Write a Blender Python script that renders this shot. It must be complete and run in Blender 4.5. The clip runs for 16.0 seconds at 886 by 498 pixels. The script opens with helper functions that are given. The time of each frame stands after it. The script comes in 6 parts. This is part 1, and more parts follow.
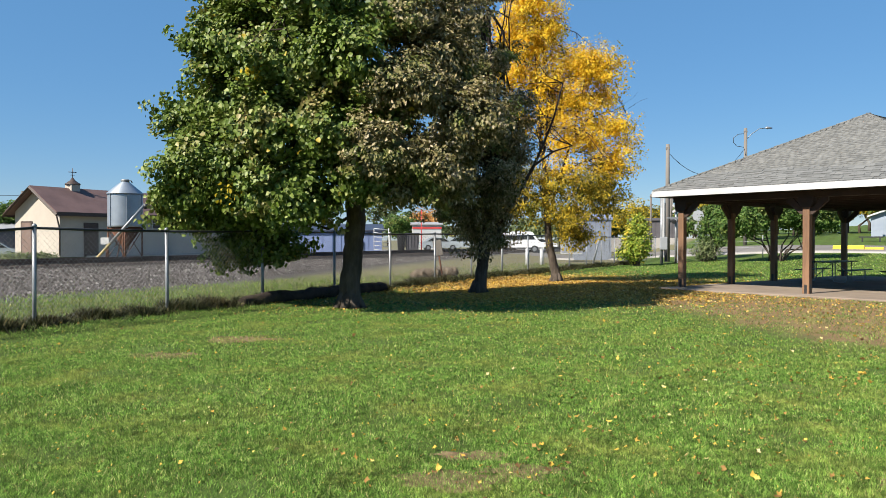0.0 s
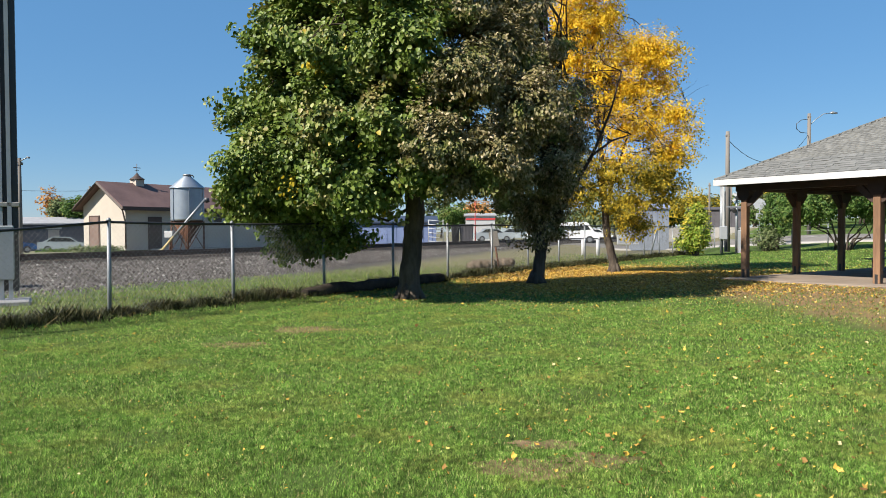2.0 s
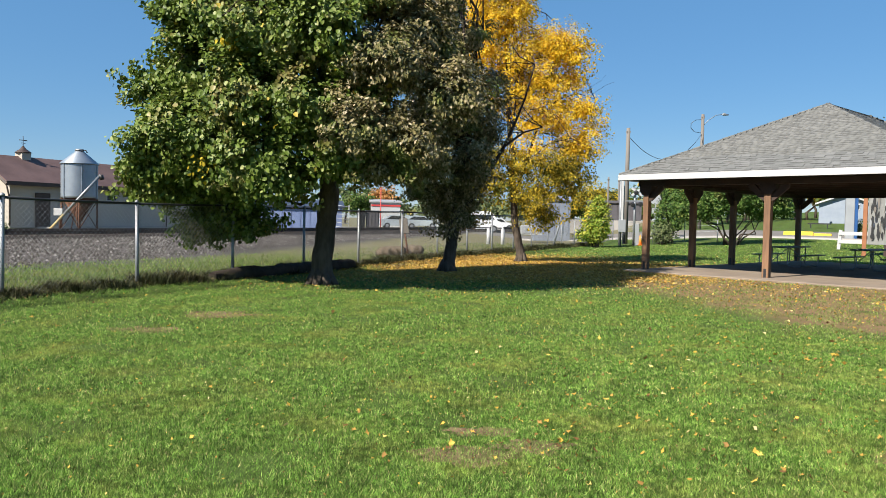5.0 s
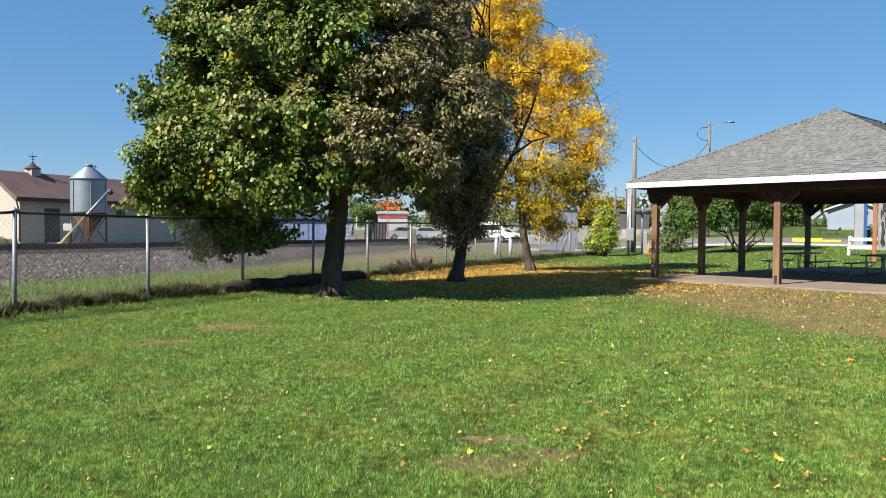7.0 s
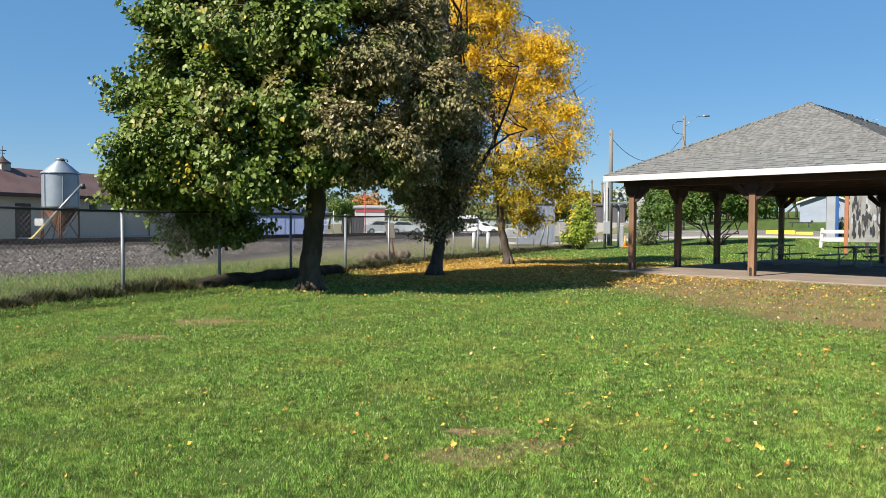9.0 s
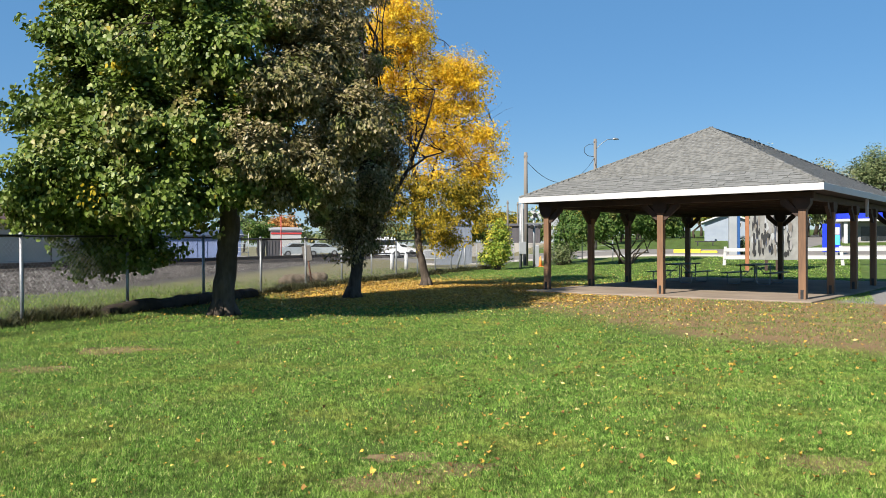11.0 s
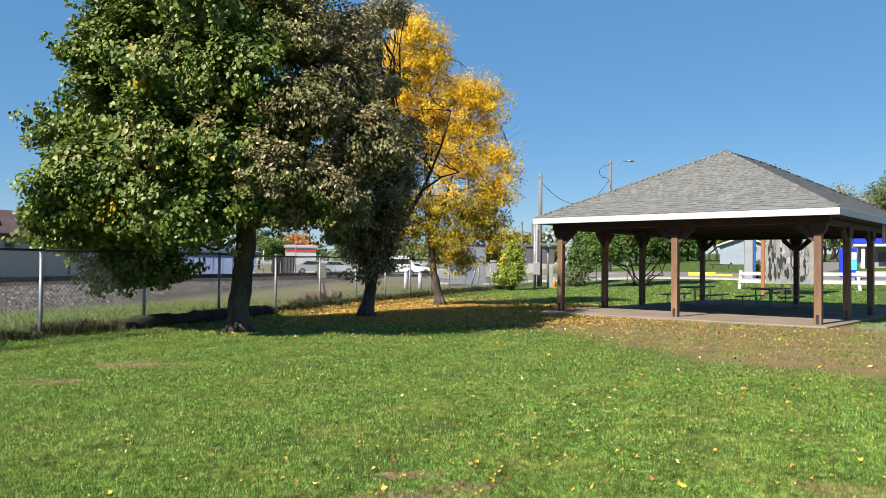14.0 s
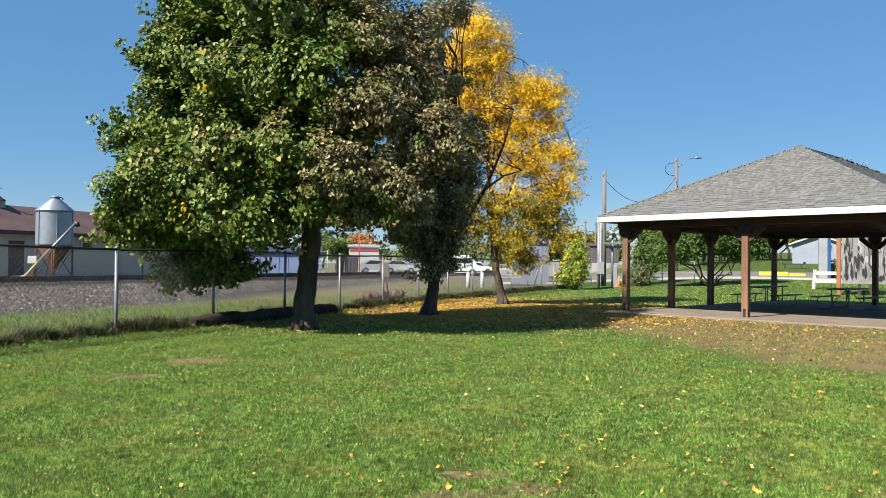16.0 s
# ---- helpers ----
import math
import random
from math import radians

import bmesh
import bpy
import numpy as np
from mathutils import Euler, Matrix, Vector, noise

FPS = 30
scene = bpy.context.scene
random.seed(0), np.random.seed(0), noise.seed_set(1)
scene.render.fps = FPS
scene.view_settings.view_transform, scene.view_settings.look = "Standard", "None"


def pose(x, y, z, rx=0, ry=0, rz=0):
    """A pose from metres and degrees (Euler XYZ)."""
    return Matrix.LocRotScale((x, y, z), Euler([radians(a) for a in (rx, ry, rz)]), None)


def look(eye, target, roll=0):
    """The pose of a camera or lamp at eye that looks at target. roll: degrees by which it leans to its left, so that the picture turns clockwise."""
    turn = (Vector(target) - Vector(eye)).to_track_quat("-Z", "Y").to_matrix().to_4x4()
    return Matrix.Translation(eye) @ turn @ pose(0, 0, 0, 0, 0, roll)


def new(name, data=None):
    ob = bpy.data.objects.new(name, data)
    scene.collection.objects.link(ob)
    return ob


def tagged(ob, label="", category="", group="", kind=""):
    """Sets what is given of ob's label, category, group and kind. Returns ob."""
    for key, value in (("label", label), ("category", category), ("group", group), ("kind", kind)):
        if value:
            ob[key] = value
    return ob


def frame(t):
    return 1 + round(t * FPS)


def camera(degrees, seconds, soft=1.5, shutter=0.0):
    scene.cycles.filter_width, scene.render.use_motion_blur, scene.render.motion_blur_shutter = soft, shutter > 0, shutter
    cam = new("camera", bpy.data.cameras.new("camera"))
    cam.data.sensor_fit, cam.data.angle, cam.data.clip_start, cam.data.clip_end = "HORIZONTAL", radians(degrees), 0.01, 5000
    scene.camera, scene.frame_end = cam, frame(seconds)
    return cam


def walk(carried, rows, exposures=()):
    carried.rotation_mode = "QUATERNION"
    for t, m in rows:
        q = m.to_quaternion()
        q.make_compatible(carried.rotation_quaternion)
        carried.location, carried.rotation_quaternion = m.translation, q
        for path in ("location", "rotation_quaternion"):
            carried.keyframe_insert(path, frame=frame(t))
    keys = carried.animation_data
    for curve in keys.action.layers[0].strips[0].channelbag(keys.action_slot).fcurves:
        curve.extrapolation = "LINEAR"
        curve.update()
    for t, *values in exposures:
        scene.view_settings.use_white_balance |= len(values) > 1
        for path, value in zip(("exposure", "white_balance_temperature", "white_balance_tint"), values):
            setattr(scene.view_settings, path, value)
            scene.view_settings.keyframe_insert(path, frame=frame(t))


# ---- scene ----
cam = camera(59.5, 16.0, soft=0.6)
PATH = [
    (0, (-0.146, 0.326, 1.608), (-0.202, 2.325, 1.585), -0.0),
    (0.5, (-0.139, 0.353, 1.605), (-0.207, 2.352, 1.57), -0.1),
    (0.8, (-0.161, 0.362, 1.597), (-0.265, 2.359, 1.553), -0.0),
    (1, (-0.175, 0.368, 1.591), (-0.328, 2.361, 1.541), -0.0),
    (1.2, (-0.204, 0.352, 1.592), (-0.418, 2.339, 1.538), -0.1),
    (1.5, (-0.247, 0.327, 1.594), (-0.471, 2.314, 1.541), -0.3),
    (2, (-0.296, 0.263, 1.605), (-0.487, 2.253, 1.56), -0.4),
    (2.2, (-0.284, 0.283, 1.609), (-0.413, 2.278, 1.566), 0.4),
    (2.5, (-0.267, 0.312, 1.614), (-0.252, 2.312, 1.577), 0.8),
    (3, (-0.207, 0.376, 1.606), (-0.155, 2.375, 1.565), 1.1),
    (3.5, (-0.255, 0.36, 1.592), (-0.196, 2.358, 1.539), 1.3),
    (4, (-0.422, 0.285, 1.594), (-0.366, 2.283, 1.523), 1.2),
    (4.2, (-0.501, 0.268, 1.614), (-0.439, 2.265, 1.536), 1.2),
    (6.5, (-0.624, 0.331, 1.581), (-0.576, 2.329, 1.519), 0.8),
    (7, (-0.642, 0.293, 1.58), (-0.599, 2.292, 1.531), 0.5),
    (7.5, (-0.632, 0.311, 1.579), (-0.563, 2.309, 1.526), 0.3),
    (8, (-0.619, 0.34, 1.577), (-0.53, 2.337, 1.513), 0.2),
    (8.2, (-0.626, 0.334, 1.57), (-0.534, 2.331, 1.5), 0.3),
    (10.3, (-0.745, 0.318, 1.562), (-0.547, 2.308, 1.529), -1.9),
    (10.5, (-0.743, 0.312, 1.569), (-0.494, 2.296, 1.543), -1.8),
    (10.7, (-0.715, 0.323, 1.573), (-0.431, 2.303, 1.556), -0.7),
    (11, (-0.674, 0.34, 1.579), (-0.362, 2.316, 1.57), -0.2),
    (11.5, (-0.574, 0.369, 1.601), (-0.246, 2.342, 1.604), 0.4),
    (12, (-0.553, 0.346, 1.596), (-0.234, 2.32, 1.61), 0.5),
    (12.5, (-0.621, 0.318, 1.599), (-0.296, 2.291, 1.629), 0.7),
    (13, (-0.674, 0.293, 1.589), (-0.345, 2.266, 1.622), 1.0),
    (13.5, (-0.682, 0.293, 1.588), (-0.371, 2.268, 1.629), 1.0),
    (14, (-0.685, 0.25, 1.585), (-0.409, 2.231, 1.626), 0.6),
    (14.2, (-0.684, 0.261, 1.58), (-0.436, 2.245, 1.62), 0.5),
    (14.5, (-0.682, 0.278, 1.573), (-0.492, 2.269, 1.611), 0.4),
    (15, (-0.687, 0.27, 1.579), (-0.534, 2.264, 1.616), 0.3),
    (15.5, (-0.69, 0.268, 1.575), (-0.568, 2.264, 1.612), 0.4),
    (16, (-0.697, 0.303, 1.572), (-0.58, 2.299, 1.61), 0.6),
]
walk(cam, [(t, look(eye, target, roll)) for t, eye, target, roll in PATH], exposures=[(0.0, 1.1), (16.0, 1.1)])

# ---- light ----
SUN_EL, SUN_AZ = 41.0, 232.0  # azimuth clockwise from +y
world = bpy.data.worlds.new("sky")
scene.world = world
world.use_nodes = True
wn = world.node_tree.nodes
sky = wn.new("ShaderNodeTexSky")
sky.sky_type = "NISHITA"
sky.sun_disc = False
sky.sun_elevation, sky.sun_rotation = radians(SUN_EL), radians(SUN_AZ)
sky.air_density, sky.dust_density, sky.ozone_density = 1.0, 0.0, 3.0
sky.altitude = 400
tone = wn.new("ShaderNodeHueSaturation")
tone.inputs["Hue"].default_value, tone.inputs["Saturation"].default_value, tone.inputs["Value"].default_value = 0.5, 1.25, 0.97
world.node_tree.links.new(sky.outputs[0], tone.inputs["Color"])
haze = wn.new("ShaderNodeMix")  # a clear autumn sky, even from zenith to horizon
haze.data_type = "RGBA"
haze.inputs[0].default_value, haze.inputs[7].default_value = 0.5, (1.62, 3.9, 7.3, 1)
world.node_tree.links.new(tone.outputs[0], haze.inputs[6])
world.node_tree.links.new(haze.outputs[2], wn["Background"].inputs[0])
wn["Background"].inputs[1].default_value = 0.05
sun = new("sun", bpy.data.lights.new("sun", "SUN"))
sun.data.energy, sun.data.angle, sun.data.color = 5.0, radians(0.53), (1.0, 0.93, 0.82)
sdir = Vector((math.sin(radians(SUN_AZ)) * math.cos(radians(SUN_EL)), math.cos(radians(SUN_AZ)) * math.cos(radians(SUN_EL)), math.sin(radians(SUN_EL))))
sun.matrix_world = look(sdir * 60, (0, 0, 0))

# ---- plan ----
FA = radians(25.5)  # bearing of fence and railway
FS, FC = math.sin(FA), math.cos(FA)
F0 = (-6.34, 16.3)


def fence_xy(s, q=0.0):
    """Place s metres along the fence and q metres beyond it."""
    return F0[0] + FS * s - FC * q, F0[1] + FC * s + FS * q


def smooth(a, b, x):
    t = np.clip((np.asarray(x, float) - a) / (b - a), 0, 1)
    return t * t * (3 - 2 * t)


def ground_z(x, y):
    """Height of the ground."""
    x, y = np.asarray(x, float), np.asarray(y, float)
    q = -(x - F0[0]) * FC + (y - F0[1]) * FS
    d = np.hypot(x, y)
    z = 0.03 * np.sin(0.31 * x + 1.3) * np.sin(0.27 * y + 0.4) * smooth(5, 9, d)
    rise = (0.045 * np.clip(d - 42, 0, 45) + 0.02 * np.clip(d - 87, 0, 400)) * smooth(8, 26, x) * smooth(4, -6, q - 6)
    z = z + rise
    z = z + 0.12 * smooth(-1.2, 0.0, q) * smooth(60, 40, d) - 0.05 * smooth(0.5, 2.0, q)
    z = z + 0.42 * smooth(7.0, 14.0, q) * smooth(70, 30, x) + 0.12 * smooth(18.0, 23.0, q) * smooth(70, 30, x)
    z = z - 0.5 * smooth(24, 33, q) * smooth(-28, -34, x)
    return z * smooth(3500, 900, d)


def gz(x, y):
    return float(ground_z(x, y))


# ---- materials ----
def nodes_of(name):
    m = bpy.data.materials.new(name)
    m.use_nodes = True
    nt = m.node_tree
    return m, nt, nt.nodes["Principled BSDF"]


def socket(nt, value, inp):
    if hasattr(value, "node"):
        nt.links.new(value, inp)
    else:
        inp.default_value = value


def math_node(nt, op, a, b=0.0, clamp=False):
    n = nt.nodes.new("ShaderNodeMath")
    n.operation, n.use_clamp = op, clamp
    socket(nt, a, n.inputs[0])
    socket(nt, b, n.inputs[1])
    return n.outputs[0]


def mix_node(nt, fac, a, b, mode="MIX"):
    n = nt.nodes.new("ShaderNodeMix")
    n.data_type, n.blend_type = "RGBA", mode
    socket(nt, fac, n.inputs[0])
    socket(nt, (*a, 1) if isinstance(a, tuple) else a, n.inputs[6])
    socket(nt, (*b, 1) if isinstance(b, tuple) else b, n.inputs[7])
    return n.outputs[2]


def noise_node(nt, vec, scale, detail=4.0, rough=0.6):
    n = nt.nodes.new("ShaderNodeTexNoise")
    n.inputs["Scale"].default_value, n.inputs["Detail"].default_value, n.inputs["Roughness"].default_value = scale, detail, rough
    if vec is not None:
        nt.links.new(vec, n.inputs["Vector"])
    return n.outputs["Fac"]


def ramp_node(nt, fac, stops):
    n = nt.nodes.new("ShaderNodeValToRGB")
    socket(nt, fac, n.inputs[0])
    el = n.color_ramp.elements
    while len(el) < len(stops):
        el.new(0.5)
    for e, (p, c) in zip(el, stops):
        e.position, e.color = p, (*c, 1)
    return n.outputs[0]


def range_node(nt, v, a, b):
    n = nt.nodes.new("ShaderNodeMapRange")
    n.interpolation_type = "SMOOTHSTEP"
    socket(nt, v, n.inputs[0])
    n.inputs[1].default_value, n.inputs[2].default_value = a, b
    return n.outputs[0]


def bump_node(nt, bsdf, height, strength, dist):
    n = nt.nodes.new("ShaderNodeBump")
    n.inputs["Strength"].default_value, n.inputs["Distance"].default_value = strength, dist
    nt.links.new(height, n.inputs["Height"])
    nt.links.new(n.outputs[0], bsdf.inputs["Normal"])


def surface(name, c1, c2, rough=0.7, metal=0.0, coarse=1.5, fine=25.0, bump=0.3, dist=0.01, vary=0.0, stretch=None):
    """A plain surface: two colours mixed at two scales, with fine relief."""
    m, nt, b = nodes_of(name)
    tc = nt.nodes.new("ShaderNodeTexCoord").outputs["Object"]
    if stretch:
        mp = nt.nodes.new("ShaderNodeMapping")
        mp.inputs["Scale"].default_value = stretch
        nt.links.new(tc, mp.inputs[0])
        tc = mp.outputs[0]
    big = range_node(nt, noise_node(nt, tc, coarse), 0.3, 0.7)
    small = noise_node(nt, tc, fine, 6.0)
    f = math_node(nt, "ADD", math_node(nt, "MULTIPLY", big, 0.55), math_node(nt, "MULTIPLY", small, 0.45))
    col = mix_node(nt, f, c1, c2)
    if vary:
        oi = nt.nodes.new("ShaderNodeObjectInfo").outputs["Random"]
        k = math_node(nt, "ADD", math_node(nt, "MULTIPLY", oi, vary), 1 - vary / 2)
        hsv = nt.nodes.new("ShaderNodeHueSaturation")
        nt.links.new(k, hsv.inputs["Value"])
        nt.links.new(col, hsv.inputs["Color"])
        col = hsv.outputs[0]
    nt.links.new(col, b.inputs["Base Color"])
    b.inputs["Roughness"].default_value, b.inputs["Metallic"].default_value = rough, metal
    if rough > 0.8:
        b.inputs["Specular IOR Level"].default_value = 0.12
    bump_node(nt, b, small, bump, dist)
    return m


def leaf_material(name, stops, patch=None, patch_scale=0.5, gloss=0.45, through_light=0.3):
    """Leaves: a colour a leaf, patches of another tint, and light that shines through."""
    m, nt, b = nodes_of(name)
    rnd = nt.nodes.new("ShaderNodeNewGeometry").outputs["Random Per Island"]
    col = ramp_node(nt, rnd, stops)
    if patch:
        tc = nt.nodes.new("ShaderNodeTexCoord").outputs["Object"]
        f = range_node(nt, noise_node(nt, tc, patch_scale, 2.0), 0.54, 0.68)
        col = mix_node(nt, f, col, ramp_node(nt, rnd, patch))
    nt.links.new(col, b.inputs["Base Color"])
    b.inputs["Roughness"].default_value = gloss + 0.1
    b.inputs["Specular IOR Level"].default_value = 0.22
    tr = nt.nodes.new("ShaderNodeBsdfTranslucent")
    nt.links.new(col, tr.inputs[0])
    mx = nt.nodes.new("ShaderNodeMixShader")
    mx.inputs[0].default_value = through_light
    nt.links.new(b.outputs[0], mx.inputs[1])
    nt.links.new(tr.outputs[0], mx.inputs[2])
    nt.links.new(mx.outputs[0], nt.nodes["Material Output"].inputs[0])
    return m


def ground_material():
    m, nt, b = nodes_of("lawn_and_gravel")
    pos = nt.nodes.new("ShaderNodeNewGeometry").outputs["Position"]
    sep = nt.nodes.new("ShaderNodeSeparateXYZ")
    nt.links.new(pos, sep.inputs[0])
    x, y = sep.outputs[0], sep.outputs[1]

    def line(ax, ay, c):
        return math_node(nt, "ADD", math_node(nt, "ADD", math_node(nt, "MULTIPLY", x, ax), math_node(nt, "MULTIPLY", y, ay)), c)

    n_big = noise_node(nt, pos, 0.35, 4.0)
    n_mid = noise_node(nt, pos, 1.6, 5.0)
    n_fine = noise_node(nt, pos, 22.0, 6.0)
    n_grit = noise_node(nt, pos, 60.0, 4.0)
    grass = mix_node(nt, n_fine, (0.02, 0.036, 0.006), (0.085, 0.125, 0.02))
    grass = mix_node(nt, math_node(nt, "MULTIPLY", range_node(nt, n_mid, 0.5, 0.75), 0.5), grass, (0.17, 0.2, 0.055))
    dirt = mix_node(nt, n_fine, (0.1, 0.058, 0.03), (0.3, 0.185, 0.1))
    # mowing stripes
    stripe = nt.nodes.new("ShaderNodeTexWave")
    stripe.inputs["Scale"].default_value, stripe.inputs["Distortion"].default_value = 0.28, 1.0
    mp = nt.nodes.new("ShaderNodeMapping")
    mp.inputs["Rotation"].default_value = (0, 0, radians(28))
    nt.links.new(pos, mp.inputs[0])
    nt.links.new(mp.outputs[0], stripe.inputs[0])
    grass = mix_node(nt, math_node(nt, "MULTIPLY", stripe.outputs["Fac"], 0.15), grass, (0.1, 0.19, 0.035))
    # worn earth in front of the shelter: v is the distance along the shelter's long axis
    v = line(0.7511, 0.6602, -(0.7511 * 7.04 + 0.6602 * 26.14))
    u = line(0.6602, -0.7511, -(0.6602 * 7.04 - 0.7511 * 26.14))
    wob = math_node(nt, "MULTIPLY", math_node(nt, "SUBTRACT", n_big, 0.5), 5.0)
    slant = math_node(nt, "ADD", math_node(nt, "ADD", v, math_node(nt, "MULTIPLY", u, 0.55)), wob)
    worn = math_node(nt, "MULTIPLY", range_node(nt, slant, -6.0, -3.4), range_node(nt, v, 2.0, -0.5))
    worn = math_node(nt, "MULTIPLY", worn, range_node(nt, math_node(nt, "ADD", u, math_node(nt, "MULTIPLY", wob, 0.4)), 0.0, 2.5))
    worn = math_node(nt, "MULTIPLY", worn, range_node(nt, n_mid, 0.2, 0.5))
    bare = math_node(nt, "MULTIPLY", range_node(nt, n_mid, 0.64, 0.74), range_node(nt, n_big, 0.5, 0.62))
    col = mix_node(nt, math_node(nt, "MAXIMUM", math_node(nt, "MULTIPLY", worn, 0.92), math_node(nt, "MULTIPLY", bare, 0.7)), grass, dirt)
    # thin earth under the trees
    du, dv = math_node(nt, "MULTIPLY", math_node(nt, "SUBTRACT", x, 2.8), 0.16), math_node(nt, "MULTIPLY", math_node(nt, "SUBTRACT", y, 27.0), 0.2)
    dd = math_node(nt, "ADD", math_node(nt, "MULTIPLY", du, du), math_node(nt, "MULTIPLY", dv, dv))
    col = mix_node(nt, math_node(nt, "MULTIPLY", range_node(nt, math_node(nt, "ADD", dd, math_node(nt, "MULTIPLY", wob, 0.2)), 1.1, 0.5), 0.75), col, mix_node(nt, n_fine, (0.1, 0.068, 0.03), (0.3, 0.19, 0.08)))
    # grey gravel at the shelter's near side
    gr = math_node(nt, "MULTIPLY", range_node(nt, math_node(nt, "ADD", u, math_node(nt, "MULTIPLY", wob, 0.3)), 8.7, 9.3), range_node(nt, math_node(nt, "ADD", v, math_node(nt, "MULTIPLY", wob, 0.3)), -0.6, 0.4))
    gr = math_node(nt, "MULTIPLY", gr, math_node(nt, "MULTIPLY", range_node(nt, u, 14.0, 12.5), range_node(nt, v, 15.0, 13.5)))
    gravel_light = mix_node(nt, n_grit, (0.1, 0.095, 0.092), (0.28, 0.27, 0.26))
    col = mix_node(nt, gr, col, gravel_light)
    # dull dry strip beyond the fence
    q = line(-FC, FS, F0[0] * FC - F0[1] * FS)
    s = line(FS, FC, -F0[0] * FS - F0[1] * FC)
    dry = math_node(nt, "MULTIPLY", range_node(nt, q, 0.0, 1.0), math_node(nt, "ADD", math_node(nt, "MULTIPLY", range_node(nt, s, 4.0, 20.0), 0.55), math_node(nt, "MULTIPLY", n_mid, 0.5)))
    col = mix_node(nt, dry, col, mix_node(nt, n_fine, (0.1, 0.085, 0.045), (0.24, 0.2, 0.13)))
    # ballast and the railway's gravel
    edge = math_node(nt, "ADD", q, math_node(nt, "MULTIPLY", wob, 0.35))
    edge = math_node(nt, "SUBTRACT", edge, math_node(nt, "MULTIPLY", math_node(nt, "MAXIMUM", s, 0.0), 0.16))
    vor = nt.nodes.new("ShaderNodeTexVoronoi")
    vor.inputs["Scale"].default_value = 9.0
    nt.links.new(pos, vor.inputs[0])
    stone = mix_node(nt, n_grit, ramp_node(nt, math_node(nt, "ADD", math_node(nt, "MULTIPLY", vor.outputs["Distance"], 0.9), math_node(nt, "MULTIPLY", n_fine, 0.4)), [(0.15, (0.13, 0.115, 0.107)), (0.7, (0.03, 0.027, 0.025))]), (0.09, 0.08, 0.075))
    col = mix_node(nt, range_node(nt, edge, 4.6, 6.2), col, stone)
    far = mix_node(nt, n_mid, (0.2, 0.17, 0.12), (0.1, 0.11, 0.045))
    col = mix_node(nt, range_node(nt, q, 19.5, 21.5), col, far)
    nt.links.new(col, b.inputs["Base Color"])
    b.inputs["Roughness"].default_value = 0.9
    b.inputs["Specular IOR Level"].default_value = 0.2
    bump_node(nt, b, math_node(nt, "ADD", n_fine, math_node(nt, "MULTIPLY", vor.outputs["Distance"], 0.4)), 0.7, 0.05)
    return m


def blade_material(name, stops, dry, through_light=0.35):
    m, nt, b = nodes_of(name)
    g = nt.nodes.new("ShaderNodeNewGeometry")
    col = ramp_node(nt, g.outputs["Random Per Island"], stops)
    f = range_node(nt, noise_node(nt, g.outputs["Position"], 0.9, 4.0), 0.45, 0.72)
    col = mix_node(nt, math_node(nt, "MULTIPLY", f, 0.6), col, dry)
    mp = nt.nodes.new("ShaderNodeMapping")
    mp.inputs["Rotation"].default_value = (0, 0, radians(28))
    nt.links.new(g.outputs["Position"], mp.inputs[0])
    stripe = nt.nodes.new("ShaderNodeTexWave")
    stripe.inputs["Scale"].default_value, stripe.inputs["Distortion"].default_value = 0.28, 2.5
    nt.links.new(mp.outputs[0], stripe.inputs[0])
    small = range_node(nt, noise_node(nt, g.outputs["Position"], 13.0, 3.0, 0.7), 0.36, 0.66)
    mid = range_node(nt, noise_node(nt, g.outputs["Position"], 2.6, 3.0, 0.6), 0.35, 0.65)
    k = math_node(nt, "ADD", math_node(nt, "MULTIPLY", small, 0.95), math_node(nt, "MULTIPLY", stripe.outputs["Fac"], 0.1))
    k = math_node(nt, "ADD", k, math_node(nt, "MULTIPLY", mid, 0.3))
    hsv = nt.nodes.new("ShaderNodeHueSaturation")
    nt.links.new(math_node(nt, "ADD", k, 0.4), hsv.inputs["Value"])
    nt.links.new(col, hsv.inputs["Color"])
    nt.links.new(hsv.outputs[0], b.inputs["Base Color"])
    col = hsv.outputs[0]
    b.inputs["Roughness"].default_value = 0.6
    b.inputs["Specular IOR Level"].default_value = 0.15
    tr = nt.nodes.new("ShaderNodeBsdfTranslucent")
    nt.links.new(col, tr.inputs[0])
    mx = nt.nodes.new("ShaderNodeMixShader")
    mx.inputs[0].default_value = through_light
    nt.links.new(b.outputs[0], mx.inputs[1])
    nt.links.new(tr.outputs[0], mx.inputs[2])
    nt.links.new(mx.outputs[0], nt.nodes["Material Output"].inputs[0])
    return m


M_GROUND = ground_material()
M_BLADE = blade_material("grass_blade", [(0.0, (0.03, 0.06, 0.009)), (0.4, (0.11, 0.22, 0.03)), (0.78, (0.22, 0.37, 0.07)), (0.92, (0.33, 0.43, 0.12)), (1.0, (0.6, 0.5, 0.24))], (0.29, 0.29, 0.07))
M_WEED = blade_material("long_grass", [(0.0, (0.035, 0.06, 0.012)), (0.5, (0.1, 0.15, 0.03)), (0.85, (0.15, 0.18, 0.045)), (1.0, (0.34, 0.27, 0.13))], (0.2, 0.18, 0.075), 0.12)
# fence weeds: shade at the fence's foot is put into this dark colour
M_SHADEWEED = blade_material("shade_dark_weed", [(0.0, (0.01, 0.012, 0.005)), (0.6, (0.035, 0.042, 0.014)), (0.9, (0.085, 0.09, 0.03)), (1.0, (0.26, 0.2, 0.09))], (0.06, 0.045, 0.022), 0.08)
